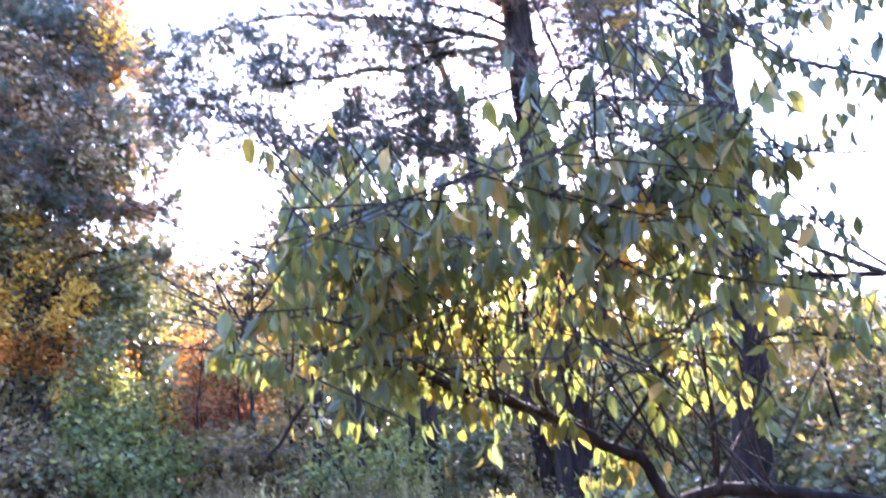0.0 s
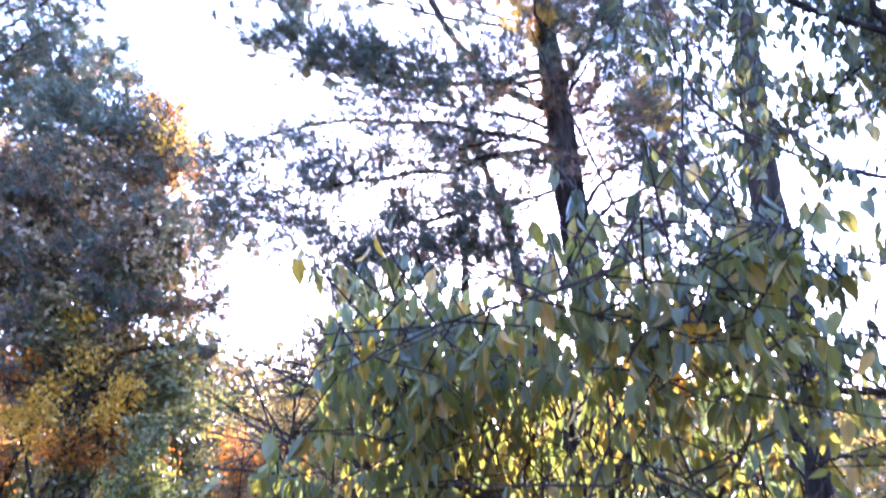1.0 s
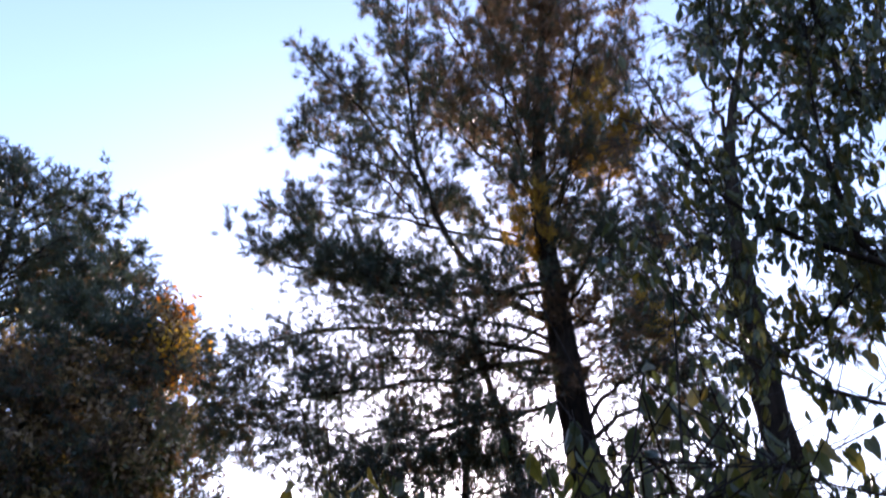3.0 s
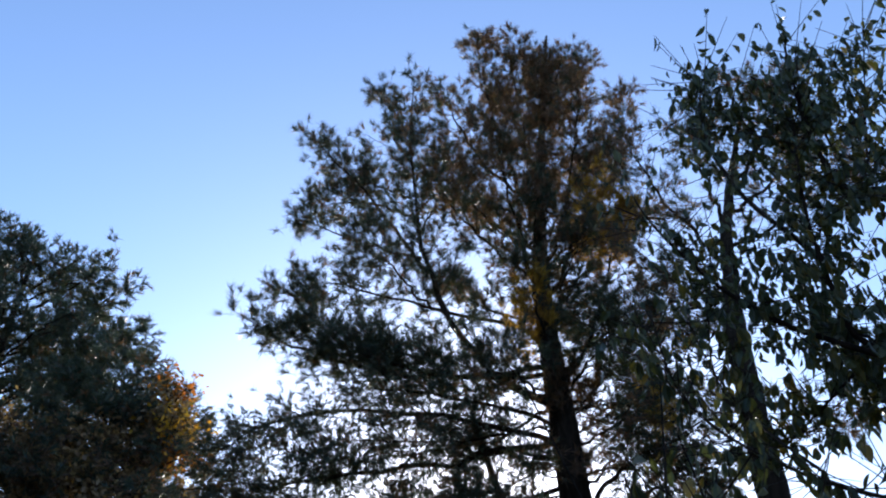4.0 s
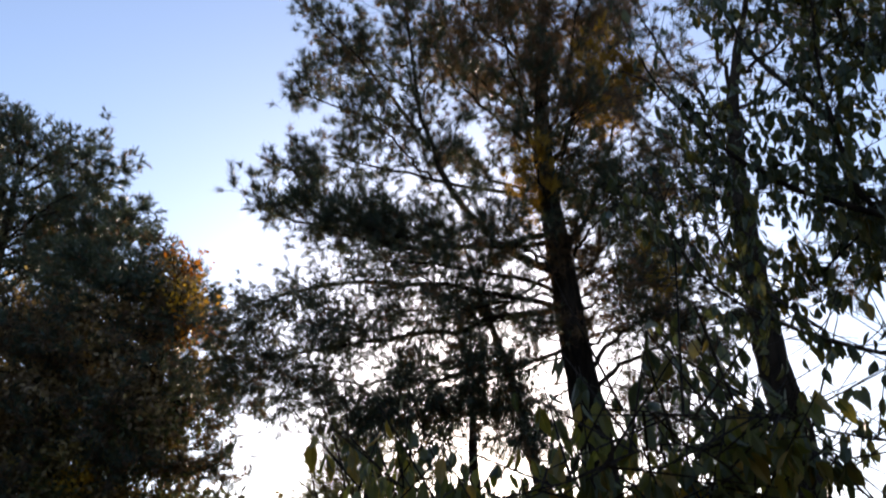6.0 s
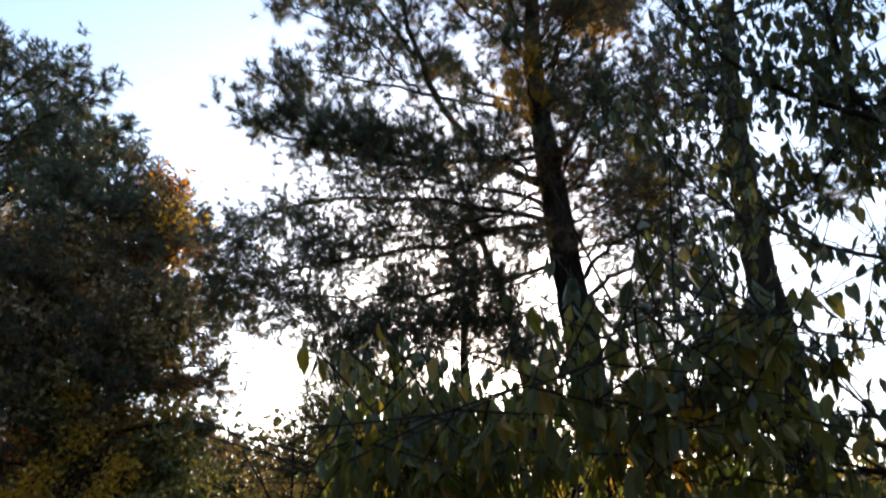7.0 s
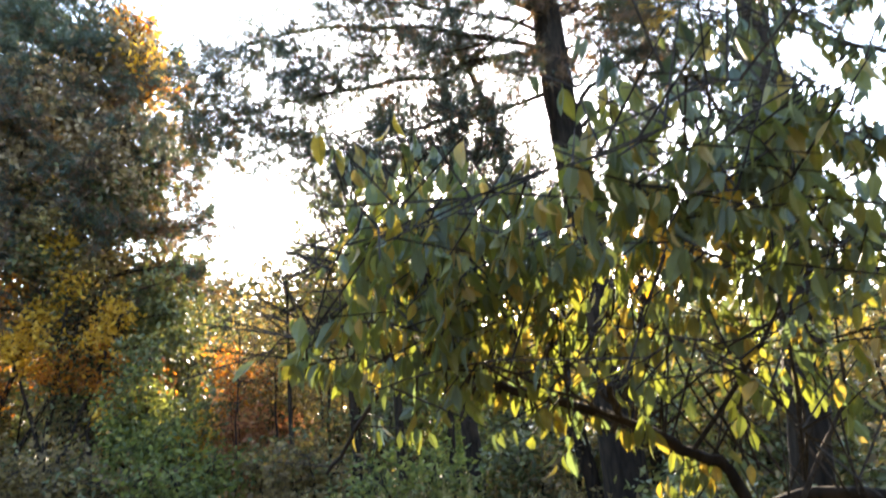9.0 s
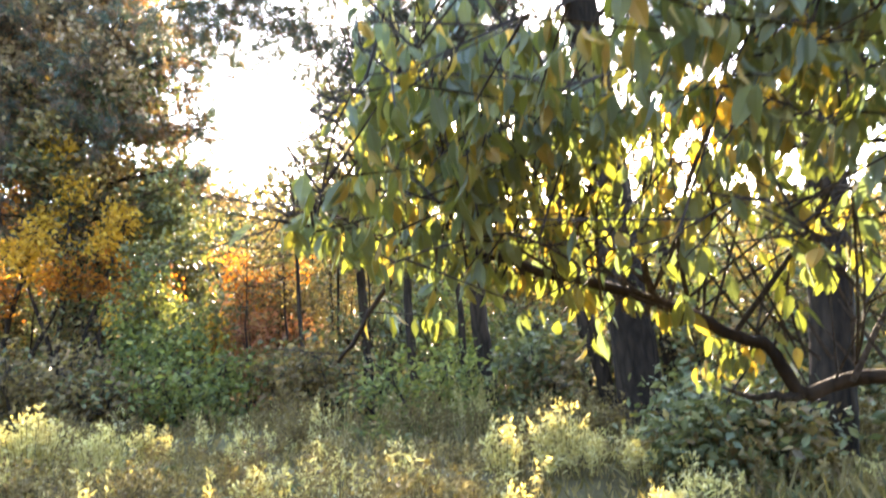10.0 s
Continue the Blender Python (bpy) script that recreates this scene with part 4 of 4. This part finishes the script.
# ================= near tree with hanging leaves =================
def near_tree():
    rng = np.random.default_rng(61)
    foot = (3.1, 2.3, -0.05)
    tree = thing("near_tree", foot, "near broad-leaved tree with long drooping olive and yellow leaves", "tree")
    m = Mass()
    tube(m, bend([(3.1, 2.3, -0.1), (3.12, 2.3, 1.0), (3.3, 2.4, 3.0), (3.5, 2.6, 5.5), (3.9, 3.0, 8.0)], 8, 0.01, rng), [0.15, 0.12, 0.10, 0.07, 0.02], 12, rng, 0.04)
    part("trunk", m.verts(), m.f, BARK_GREY, tree, smooth=True)
    boughs = [
        ([(3.1, 2.3, 0.8), (2.2, 2.9, 1.02), (1.42, 3.3, 1.14), (1.12, 3.3, 1.10), (1.02, 3.3, 1.27), (0.90, 3.3, 1.33), (0.65, 3.38, 1.47), (0.32, 3.5, 1.58), (0.14, 3.6, 1.66), (-0.11, 3.7, 1.72), (-0.27, 3.75, 1.71), (-0.45, 3.78, 1.48), (-0.58, 3.8, 1.29)], 0.031),
        ([(1.12, 3.3, 1.10), (0.98, 3.3, 1.09), (0.84, 3.3, 1.14)], 0.02),
        ([(3.15, 2.3, 1.6), (2.6, 3.1, 1.95), (2.08, 3.6, 2.05), (1.6, 3.6, 2.05), (1.1, 3.4, 2.0)], 0.022),
        ([(2.3, 3.4, 2.0), (1.70, 3.5, 2.28), (1.38, 3.5, 2.66), (1.2, 3.5, 2.95)], 0.016),
        ([(3.25, 2.35, 2.6), (3.0, 3.2, 3.6), (2.76, 4.0, 4.22), (2.64, 4.0, 4.65), (2.66, 4.0, 5.37), (2.85, 4.0, 6.4)], 0.028),
        ([(3.4, 2.5, 4.6), (3.2, 3.4, 5.0), (3.0, 4.0, 5.6), (2.95, 4.0, 6.6), (3.05, 4.0, 7.4)], 0.03),
        ([(3.3, 3.6, 4.9), (3.2, 4.0, 5.5), (3.8, 4.0, 7.6)], 0.015),
        ([(3.2, 2.4, 2.2), (2.6, 3.4, 2.9), (2.1, 4.0, 3.4), (1.6, 4.2, 3.9), (1.45, 4.2, 4.6)], 0.016),
        ([(2.72, 3.9, 4.1), (2.2, 4.2, 4.6), (1.8, 4.3, 5.2), (1.55, 4.3, 5.7)], 0.022),
        ([(2.66, 4.0, 4.9), (2.3, 4.2, 5.8), (2.2, 4.2, 6.6), (2.4, 4.2, 7.3)], 0.02),
        ([(0.65, 3.38, 1.47), (0.58, 3.3, 1.65), (0.62, 3.3, 1.84), (0.70, 3.2, 2.15), (0.72, 3.0, 2.45)], 0.014),
        ([(0.75, 3.36, 1.42), (0.66, 3.0, 1.8), (0.9, 2.9, 2.3), (1.0, 2.9, 2.7)], 0.010),
        ([(0.14, 3.6, 1.66), (0.09, 3.5, 1.75), (0.12, 3.45, 2.05), (0.18, 3.3, 2.45)], 0.010),
        ([(-0.2, 3.73, 1.72), (-0.42, 3.6, 1.97), (-0.43, 3.5, 2.35)], 0.008),
        ([(0.32, 3.5, 1.58), (0.40, 3.1, 1.9), (0.36, 2.8, 2.3)], 0.010),
        ([(-0.1, 3.7, 1.72), (-0.1, 3.3, 1.95), (-0.15, 2.9, 2.4)], 0.009),
        ([(0.9, 3.3, 1.33), (1.15, 3.0, 1.8), (1.3, 3.0, 2.3), (1.4, 3.1, 2.75)], 0.010),
        ([(1.3, 3.3, 1.13), (1.5, 3.3, 1.5), (1.55, 3.3, 1.9)], 0.012),
        ([(2.0, 3.4, 2.0), (1.3, 2.7, 2.05), (0.8, 2.3, 2.1), (0.3, 2.15, 2.15), (-0.1, 2.2, 2.0)], 0.009),
        ([(2.6, 3.4, 2.6), (2.1, 3.7, 2.7), (1.7, 3.8, 2.9), (1.4, 3.8, 3.2)], 0.010),
        ([(2.4, 3.5, 2.0), (2.0, 3.5, 2.3), (1.75, 3.6, 2.7)], 0.010),
        ([(1.9, 3.3, 2.0), (1.5, 3.1, 2.15), (1.1, 3.0, 2.2), (0.8, 2.9, 2.25)], 0.008),
        ([(0.0, 3.65, 1.7), (-0.1, 3.4, 2.1), (-0.25, 3.2, 2.55)], 0.008),
        ([(1.7, 3.2, 1.9), (1.2, 2.7, 1.95), (0.9, 2.5, 2.0), (0.55, 2.45, 1.95)], 0.007),
        ([(2.2, 3.3, 2.2), (1.4, 2.7, 2.3), (0.8, 2.4, 2.3), (0.3, 2.4, 2.2)], 0.009),
        ([(0.3, 3.5, 1.6), (0.1, 2.9, 1.9), (-0.3, 2.5, 1.95), (-0.5, 2.6, 1.8)], 0.008),
        ([(1.9, 3.2, 2.1), (1.2, 2.4, 2.2), (0.8, 2.1, 2.2), (0.45, 2.0, 2.1)], 0.007),
        ([(1.6, 3.3, 1.9), (1.2, 2.7, 2.35), (0.7, 2.5, 2.3), (0.2, 2.6, 2.2)], 0.008),
        ([(0.14, 3.6, 1.66), (0.2, 3.0, 1.95), (0.0, 2.6, 2.2), (-0.2, 2.5, 2.25)], 0.007),
        ([(1.5, 3.3, 1.13), (1.1, 2.8, 1.5), (0.7, 2.5, 1.65), (0.4, 2.5, 1.6)], 0.009),
        ([(3.1, 2.4, 1.3), (2.2, 3.1, 1.6), (1.7, 3.2, 1.75), (1.2, 3.3, 1.65)], 0.012),
        ([(2.2, 4.0, 3.4), (2.0, 4.6, 4.2), (2.1, 4.8, 5.0), (2.3, 4.8, 5.8)], 0.010),
        ([(2.75, 4.0, 4.3), (3.0, 4.8, 5.0), (3.4, 5.0, 6.2)], 0.010),
        ([(3.0, 3.4, 3.7), (3.1, 4.4, 4.1), (3.2, 5.0, 4.7), (3.1, 5.2, 5.3)], 0.012),
        ([(3.05, 4.0, 6.0), (3.3, 4.3, 6.8), (3.7, 4.4, 7.6)], 0.010),
        ([(2.9, 4.0, 5.9), (2.6, 4.2, 6.4), (2.5, 4.2, 7.0)], 0.010),
        ([(-0.1, 3.7, 1.72), (-0.35, 3.4, 1.95), (-0.5, 3.2, 2.1), (-0.62, 3.1, 2.05)], 0.007),
        ([(-0.27, 3.75, 1.71), (-0.5, 3.5, 1.85), (-0.66, 3.3, 1.85), (-0.76, 3.25, 1.75)], 0.006),
        ([(0.14, 3.6, 1.66), (-0.15, 3.3, 2.0), (-0.35, 3.1, 2.2), (-0.5, 3.0, 2.2)], 0.007),
        ([(0.32, 3.5, 1.58), (0.0, 3.1, 1.75), (-0.3, 2.9, 1.85), (-0.55, 2.85, 1.8)], 0.007),
        ([(0.14, 3.6, 1.66), (0.0, 3.3, 2.1), (-0.15, 3.1, 2.35), (-0.3, 3.0, 2.4)], 0.007),
        ([(0.65, 3.38, 1.47), (0.3, 3.0, 1.6), (0.0, 2.8, 1.68), (-0.3, 2.8, 1.6)], 0.007),
        ([(2.75, 4.0, 4.2), (2.5, 4.6, 4.0), (2.2, 4.9, 3.9), (1.9, 5.0, 4.1)], 0.010),
        ([(1.9, 3.3, 2.0), (1.4, 3.2, 2.1), (1.0, 3.15, 2.06), (0.7, 3.1, 1.98)], 0.008),
        ([(0.14, 3.6, 1.66), (0.2, 3.5, 2.0), (0.35, 3.3, 2.3), (0.3, 3.2, 2.5)], 0.007),
    ]
    tw = Mass()
    spots, bearers, hanging = [], [], []
    for n, (pts, r) in enumerate(boughs):
        if pts[-1][1] < 2.65:
            pts = [pts[0]] + [(x, y, z + rng.normal(0, 0.13)) for x, y, z in pts[1:]]
            r *= 0.55
        line = bend(pts, 6, 0.006, rng)
        m = Mass()
        tube(m, line, [r, r * 0.8, r * 0.6, max(r * 0.25, 0.0025)], 8, rng, 0.06)
        bearers.append((part("bough", m.verts(), m.f, BARK if r > 0.02 else TWIG, tree, smooth=True), line))
        seg = np.linalg.norm(np.diff(line, axis=0), axis=1)
        cum = np.r_[0, np.cumsum(seg)] / seg.sum()
        k = int(seg.sum() * ((32 if pts[-1][2] > 3.8 else 18 if pts[-1][2] > 3.0 else 15) if n else 7))
        u = rng.uniform(0.25 if n else 0.42, 1, k)
        at = np.stack([np.interp(u, cum, line[:, j]) for j in range(3)], 1)
        way = unit(rng.normal(0, 1, (k, 3)) * [1, 0.8, 0.75] + [-0.15, 0, 0.3])
        ln = rng.uniform(0.2, 0.55, k) * (1.0 if pts[-1][2] < 3 else 1.25)
        end = at + way * ln[:, None]
        end[:, 2] = np.maximum(end[:, 2], at[:, 2] - 0.15)
        keep = end[:, 2] > 1.2
        tubes3(tw, at[keep], end[keep], np.full(keep.sum(), 0.005))
        for _ in range(11):
            v = rng.uniform(0.15, 1.05, (k, 1))
            spots.append(at + (end - at) * v)
        spots.append(line[rng.integers(len(line) // 3, len(line), 6)])
    wands = 64
    u = rng.uniform(0, 1, wands)
    foot_ = np.stack([-0.35 + 1.9 * u, 3.75 - 0.45 * u + rng.normal(0, 0.12, wands), 1.72 - 0.6 * u], 1)
    for p in foot_:
        top = p + [rng.normal(-0.05, 0.38), rng.uniform(-0.9, 0.25), rng.uniform(0.45, 1.2)]
        m = Mass()
        line = bezier(p, (p + top) / 2 + rng.normal(0, 0.06, 3), top, 8)
        tube(m, line, [0.006, 0.0045, 0.002], 5)
        part("shoot", m.verts(), m.f, TWIG, tree)
        v = rng.uniform(0.25, 1.0, 7)
        spots.append(np.stack([np.interp(v, np.linspace(0, 1, 8), line[:, j]) for j in range(3)], 1))
    # sprays that hang from the underside of the low bough
    low = bearers[0][1]
    for p in low[rng.integers(int(len(low) * 0.28), int(len(low) * 0.8), 8)]:
        q = p + [rng.normal(-0.04, 0.14), rng.uniform(-0.15, 0.3), rng.uniform(-0.16, 0.02)]
        tubes3(tw, p[None], q[None], [0.004])
        hanging.append(p + (q - p) * rng.uniform(0.35, 1.05, (8, 1)) + rng.normal(0, 0.03, (8, 3)))
    part("branchwork", tw.verts(), tw.f, TWIG, tree, kind="stuff")
    spots = np.concatenate(spots)
    spots = spots[(spots[:, 0] > -0.85) & (spots[:, 1] > 2.2) & ((spots[:, 0] > -0.42 - 0.3 * (2.5 - spots[:, 2])) | (spots[:, 2] < 1.9)) & ((spots[:, 0] > -0.42) | (spots[:, 2] < 1.85))]
    spots = spots[(spots[:, 2] > 1.02) & ((spots[:, 0] < 0.55) | (spots[:, 2] > 1.22)) & ((spots[:, 0] < 1.15) | (spots[:, 2] > 1.4))]
    # the crown is open between the low bough and the upper ones
    thin = (spots[:, 0] > 1.2) & (spots[:, 2] > 1.95) & (spots[:, 2] < 3.5)
    spots = spots[~thin | (rng.random(len(spots)) < np.where(spots[:, 0] < 1.45, 0.7, 0.28))]
    thin = ((spots[:, 0] > 0.8) & (spots[:, 0] < 1.2) & (spots[:, 2] > 2.2) & (spots[:, 2] < 3.5)) | ((spots[:, 0] > 0.95) & (spots[:, 2] < 1.85))
    spots = spots[~thin | (rng.random(len(spots)) < 0.75)]
    # fewer but larger leaves high up
    spots = spots[(spots[:, 2] < 3.0) | (rng.random(len(spots)) < 0.76)]
    spots = spots[(spots[:, 2] < 5.2) | (rng.random(len(spots)) < 0.75)]
    # open towards the pines, and low in the crown's outer part
    spots = spots[~((spots[:, 2] > 3.3) & (spots[:, 0] < 2.15)) | (rng.random(len(spots)) < 0.5)]
    spots = spots[~((spots[:, 0] < 0.75) & (spots[:, 2] > 2.3)) | (rng.random(len(spots)) < 0.85)]
    spots = spots[(spots[:, 0] > -0.62) & (rng.random(len(spots)) < np.where(spots[:, 2] < 3.0, 0.88, 0.86))]
    spots = spots[(spots[:, 2] > np.where(spots[:, 0] > 0, 1.74, 1.62)) | (spots[:, 1] > 3.2) | (rng.random(len(spots)) < 0.22)]
    company = np.array([(np.abs(spots - q).max(1) < 0.2).sum() for q in spots])
    spots = spots[company > np.where(spots[:, 0] < -0.2, 9, 3)]
    return tree, np.concatenate([spots, *hanging]), bearers, rng


def leaf_mesh(name, material, length=0.1, width=0.045, curl=0.25):
    """One ovate leaf with a stalk, pointed tip, folded along its midrib, hanging along -z."""
    rows = [(0.0, 0.0), (0.18, 0.66), (0.42, 1.0), (0.66, 0.80), (0.86, 0.38), (1.0, 0.0)]
    v, f = [], []
    stalk = 0.018
    v += [(-0.001, 0, 0), (0.001, 0, 0), (0.001, 0, -stalk), (-0.001, 0, -stalk)]
    f.append((0, 1, 2, 3))
    base = len(v)
    for u, w in rows:
        z, back = -stalk - u * length, -curl * length * u * u
        v.append((0, back, z))
        if 0 < w:
            v.append((w * width / 2, back + 0.22 * w * width, z))
            v.append((-w * width / 2, back + 0.22 * w * width, z))
    i = base
    first, mids, tip = i, [i + 1 + 3 * j for j in range(4)], i + 13
    f += [(first, mids[0] + 1, mids[0]), (first, mids[0], mids[0] + 2)]
    for a, b in zip(mids, mids[1:]):
        f += [(a, a + 1, b + 1, b), (a, b, b + 2, a + 2)]
    f += [(mids[3], mids[3] + 1, tip), (mids[3], tip, mids[3] + 2)]
    me = bpy.data.meshes.new(name)
    me.from_pydata(v, [], f)
    me.materials.append(material)
    return me, np.array(v), f


tree, spots, bearers, rng = near_tree()
shapes = [leaf_mesh("leaf", NEAR_LEAF_ONE, 0.094, 0.043, 0.2), leaf_mesh("leaf", NEAR_LEAF_ONE, 0.084, 0.041, 0.45), leaf_mesh("leaf", NEAR_LEAF_ONE, 0.108, 0.047, -0.1)]
order = np.argsort(np.abs(spots[:, 0] - 0.5) + np.abs(spots[:, 1] - 3.0) + np.abs(spots[:, 2] - 1.9))
single = set(order[:300].tolist())
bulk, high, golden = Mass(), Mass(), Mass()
cluster = np.array([0.82, 3.0, 2.15])
foot = np.array(tree.location)
for n, spot in enumerate(spots):
    turn = Euler((radians(rng.normal(0, 17)), radians(rng.normal(0, 17)), rng.uniform(0, 2 * math.pi))).to_matrix()
    s = rng.uniform(0.55, 1.08) * (1.27 if spot[2] > 3.0 else 1.05)
    me, v, f = shapes[int(rng.integers(3))]
    if np.linalg.norm((spot - cluster) / [0.2, 0.6, 0.2]) < 1 and rng.random() < 0.85:
        golden.add(v @ np.array(turn).T * s + spot, f)
    elif n in single:
        ob = new("leaf", me)
        ob.parent = min(bearers, key=lambda b: np.linalg.norm(b[1] - spot, axis=1).min())[0]
        ob.matrix_basis = Matrix.LocRotScale(Vector(spot - foot), turn.to_quaternion(), Vector((s, s, s)))
    else:
        # Upper and right-hand leaves take the darkened tones in place of cast shade.
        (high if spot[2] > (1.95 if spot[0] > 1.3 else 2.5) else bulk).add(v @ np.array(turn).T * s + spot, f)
part("foliage", bulk.verts(), bulk.f, NEAR_LEAF, tree, "olive and yellow drooping leaves, some tinted grey-green like sky sheen", "stuff")
part("foliage", golden.verts(), golden.f, GOLD_LEAF, tree, "golden yellow drooping leaves", "stuff")
part("foliage", high.verts(), high.f, HIGH_SHADED_LEAF, tree, "dark green drooping leaves, coloured darker as if shaded", "stuff")


# ================= weeds, far woods and unseen trees ===
def weeds():
    """Low grass, and clumps of tall leafy stems of three colours."""
    rng = np.random.default_rng(71)
    grass = Mass()
    k = 34000
    x = rng.uniform(-13, 11, k)
    y = np.where(rng.random(k) < 0.22, rng.uniform(-4, 5.5, k), 5.5 + 13 * rng.random(k) ** 1.3)
    patch = np.array([0.5 + 0.5 * noise.noise(Vector((a * 0.5, b * 0.5, 3.1))) for a, b in zip(x, y)])
    h = (0.06 + 0.40 * patch) * rng.uniform(0.4, 1.15, k)
    a = np.stack([x, y, np.full(k, -0.08)], 1)
    d = rng.normal(0, 0.4, (k, 3))
    d[:, 2] = 1
    top = a + d * h[:, None]
    s = unit(np.cross(d, rng.normal(0, 1, (k, 3)))) * 0.012
    mid = a + (top - a) * 0.55 + s * 0.4
    grass.block(np.stack([a - s, a + s, mid + s, top, mid - s], 1), [(0, 1, 2, 4), (4, 2, 3)])
    g = part("grass", grass.verts(), grass.f, GRASS, None, "rough dry golden-brown grass on the ground", "stuff")
    g["category"] = "grass"
    # colour, label, clumps, height, plume length, leaf width
    kinds = [(WEED, "tall dry tan weeds with seed heads", 470, 0.62, 0.30, 0.20), (PALE_LEAF, "pale straw-coloured weeds with fluffy seed heads", 120, 0.72, 0.34, 0.2),
             (LIME_LEAF, "tall pale yellow-green weeds in the sun", 15, 0.62, 0.0, 0.3), (GREEN_LEAF, "low dark green leafy weeds", 70, 0.42, 0.0, 0.4), (BROWN_LEAF, "withered brown weeds", 310, 0.66, 0.22, 0.2)]
    for mat, label, n, most, plume, slim in kinds:
        m = Mass()
        cx, cy = [], []
        while len(cx) < n:
            px, py = rng.uniform(-10, 9), 5.6 + 6.4 * rng.random()
            if noise.noise(Vector((px * 0.7, py * 0.9, most * 9))) + rng.normal(0, 0.12) > 0.0:
                cx.append(px)
                cy.append(py)
        for px, py in zip(cx, cy):
            stems = int(rng.integers(7, 18))
            tall = rng.uniform(0.45, 1.0) * most * (0.72 + 0.035 * (py - 6)) * (0.65 + 0.95 * max(0.0, 0.25 + noise.noise(Vector((px * 0.55, py * 0.8, 7.7)))))
            wide = rng.uniform(0.06, 0.18)
            foot = np.stack([px + rng.normal(0, wide, stems), py + rng.normal(0, wide, stems), np.full(stems, -0.08)], 1)
            tip = foot + np.stack([rng.normal(0, 0.06, stems), rng.normal(0, 0.06, stems), tall * rng.uniform(0.55, 1.15, stems)], 1)
            tubes3(m, foot, tip, np.full(stems, 0.0035))
            q = stems * 7
            who = rng.integers(0, stems, q)
            u = rng.uniform(0.15, 0.9, (q, 1)) ** 0.7
            leaves(m, foot[who] * (1 - u) + tip[who] * u + rng.normal(0, 0.012, (q, 3)), rng, 0.09, -0.25, slim)
            if plume:
                q = stems * 10
                who = rng.integers(0, stems, q)
                u = 1.04 - plume * rng.random((q, 1)) ** 1.4
                spread = 0.018 * (0.35 + (1.04 - u) / plume)
                leaves(m, foot[who] * (1 - u) + tip[who] * u + rng.normal(0, 1, (q, 3)) * spread, rng, 0.044, -0.8, 0.48)
        g = part("weeds", m.verts(), m.f, mat, None, label, "stuff")
        g["category"] = "weeds"


def far_and_unseen_woods():
    rng = np.random.default_rng(81)
    m = Mass()
    k = 300
    px = rng.uniform(-32, 32, k)
    spots = np.stack([px, rng.uniform(38, 55, k), rng.uniform(5.6, 8.2, k) * np.where(px < -1, 1.45, 1.0), np.full(k, 1.9)], 1)
    # Unseen trees added beside and behind the camera to cut the sky light.
    a = rng.uniform(math.radians(62), math.radians(298), 150)
    d = rng.uniform(11, 22, 150)
    unseen_ring = np.stack([d * np.sin(a), d * np.cos(a), rng.uniform(7, 12, 150), np.full(150, 3.0)], 1)
    for x, y, h, r in np.concatenate([spots, unseen_ring]):
        n = 300 if r < 2 else 170
        d = unit(rng.normal(0, 1, (n, 3))) * rng.uniform(0.5, 1, (n, 1))
        leaves(m, np.array([x, y, h * 0.52]) + d * [r, r, h * 0.5] + rng.normal(0, 0.15, (n, 3)), rng, 0.26 * r if r < 2 else 0.31 * r, 0.2, 0.7)
    g = part("far_and_unseen_woods", m.verts(), m.f, FAR_LEAF, None, "distant brown-green autumn woods, plus an added unseen ring that dims the light", "stuff")
    g["category"] = "woods"


weeds()
far_and_unseen_woods()
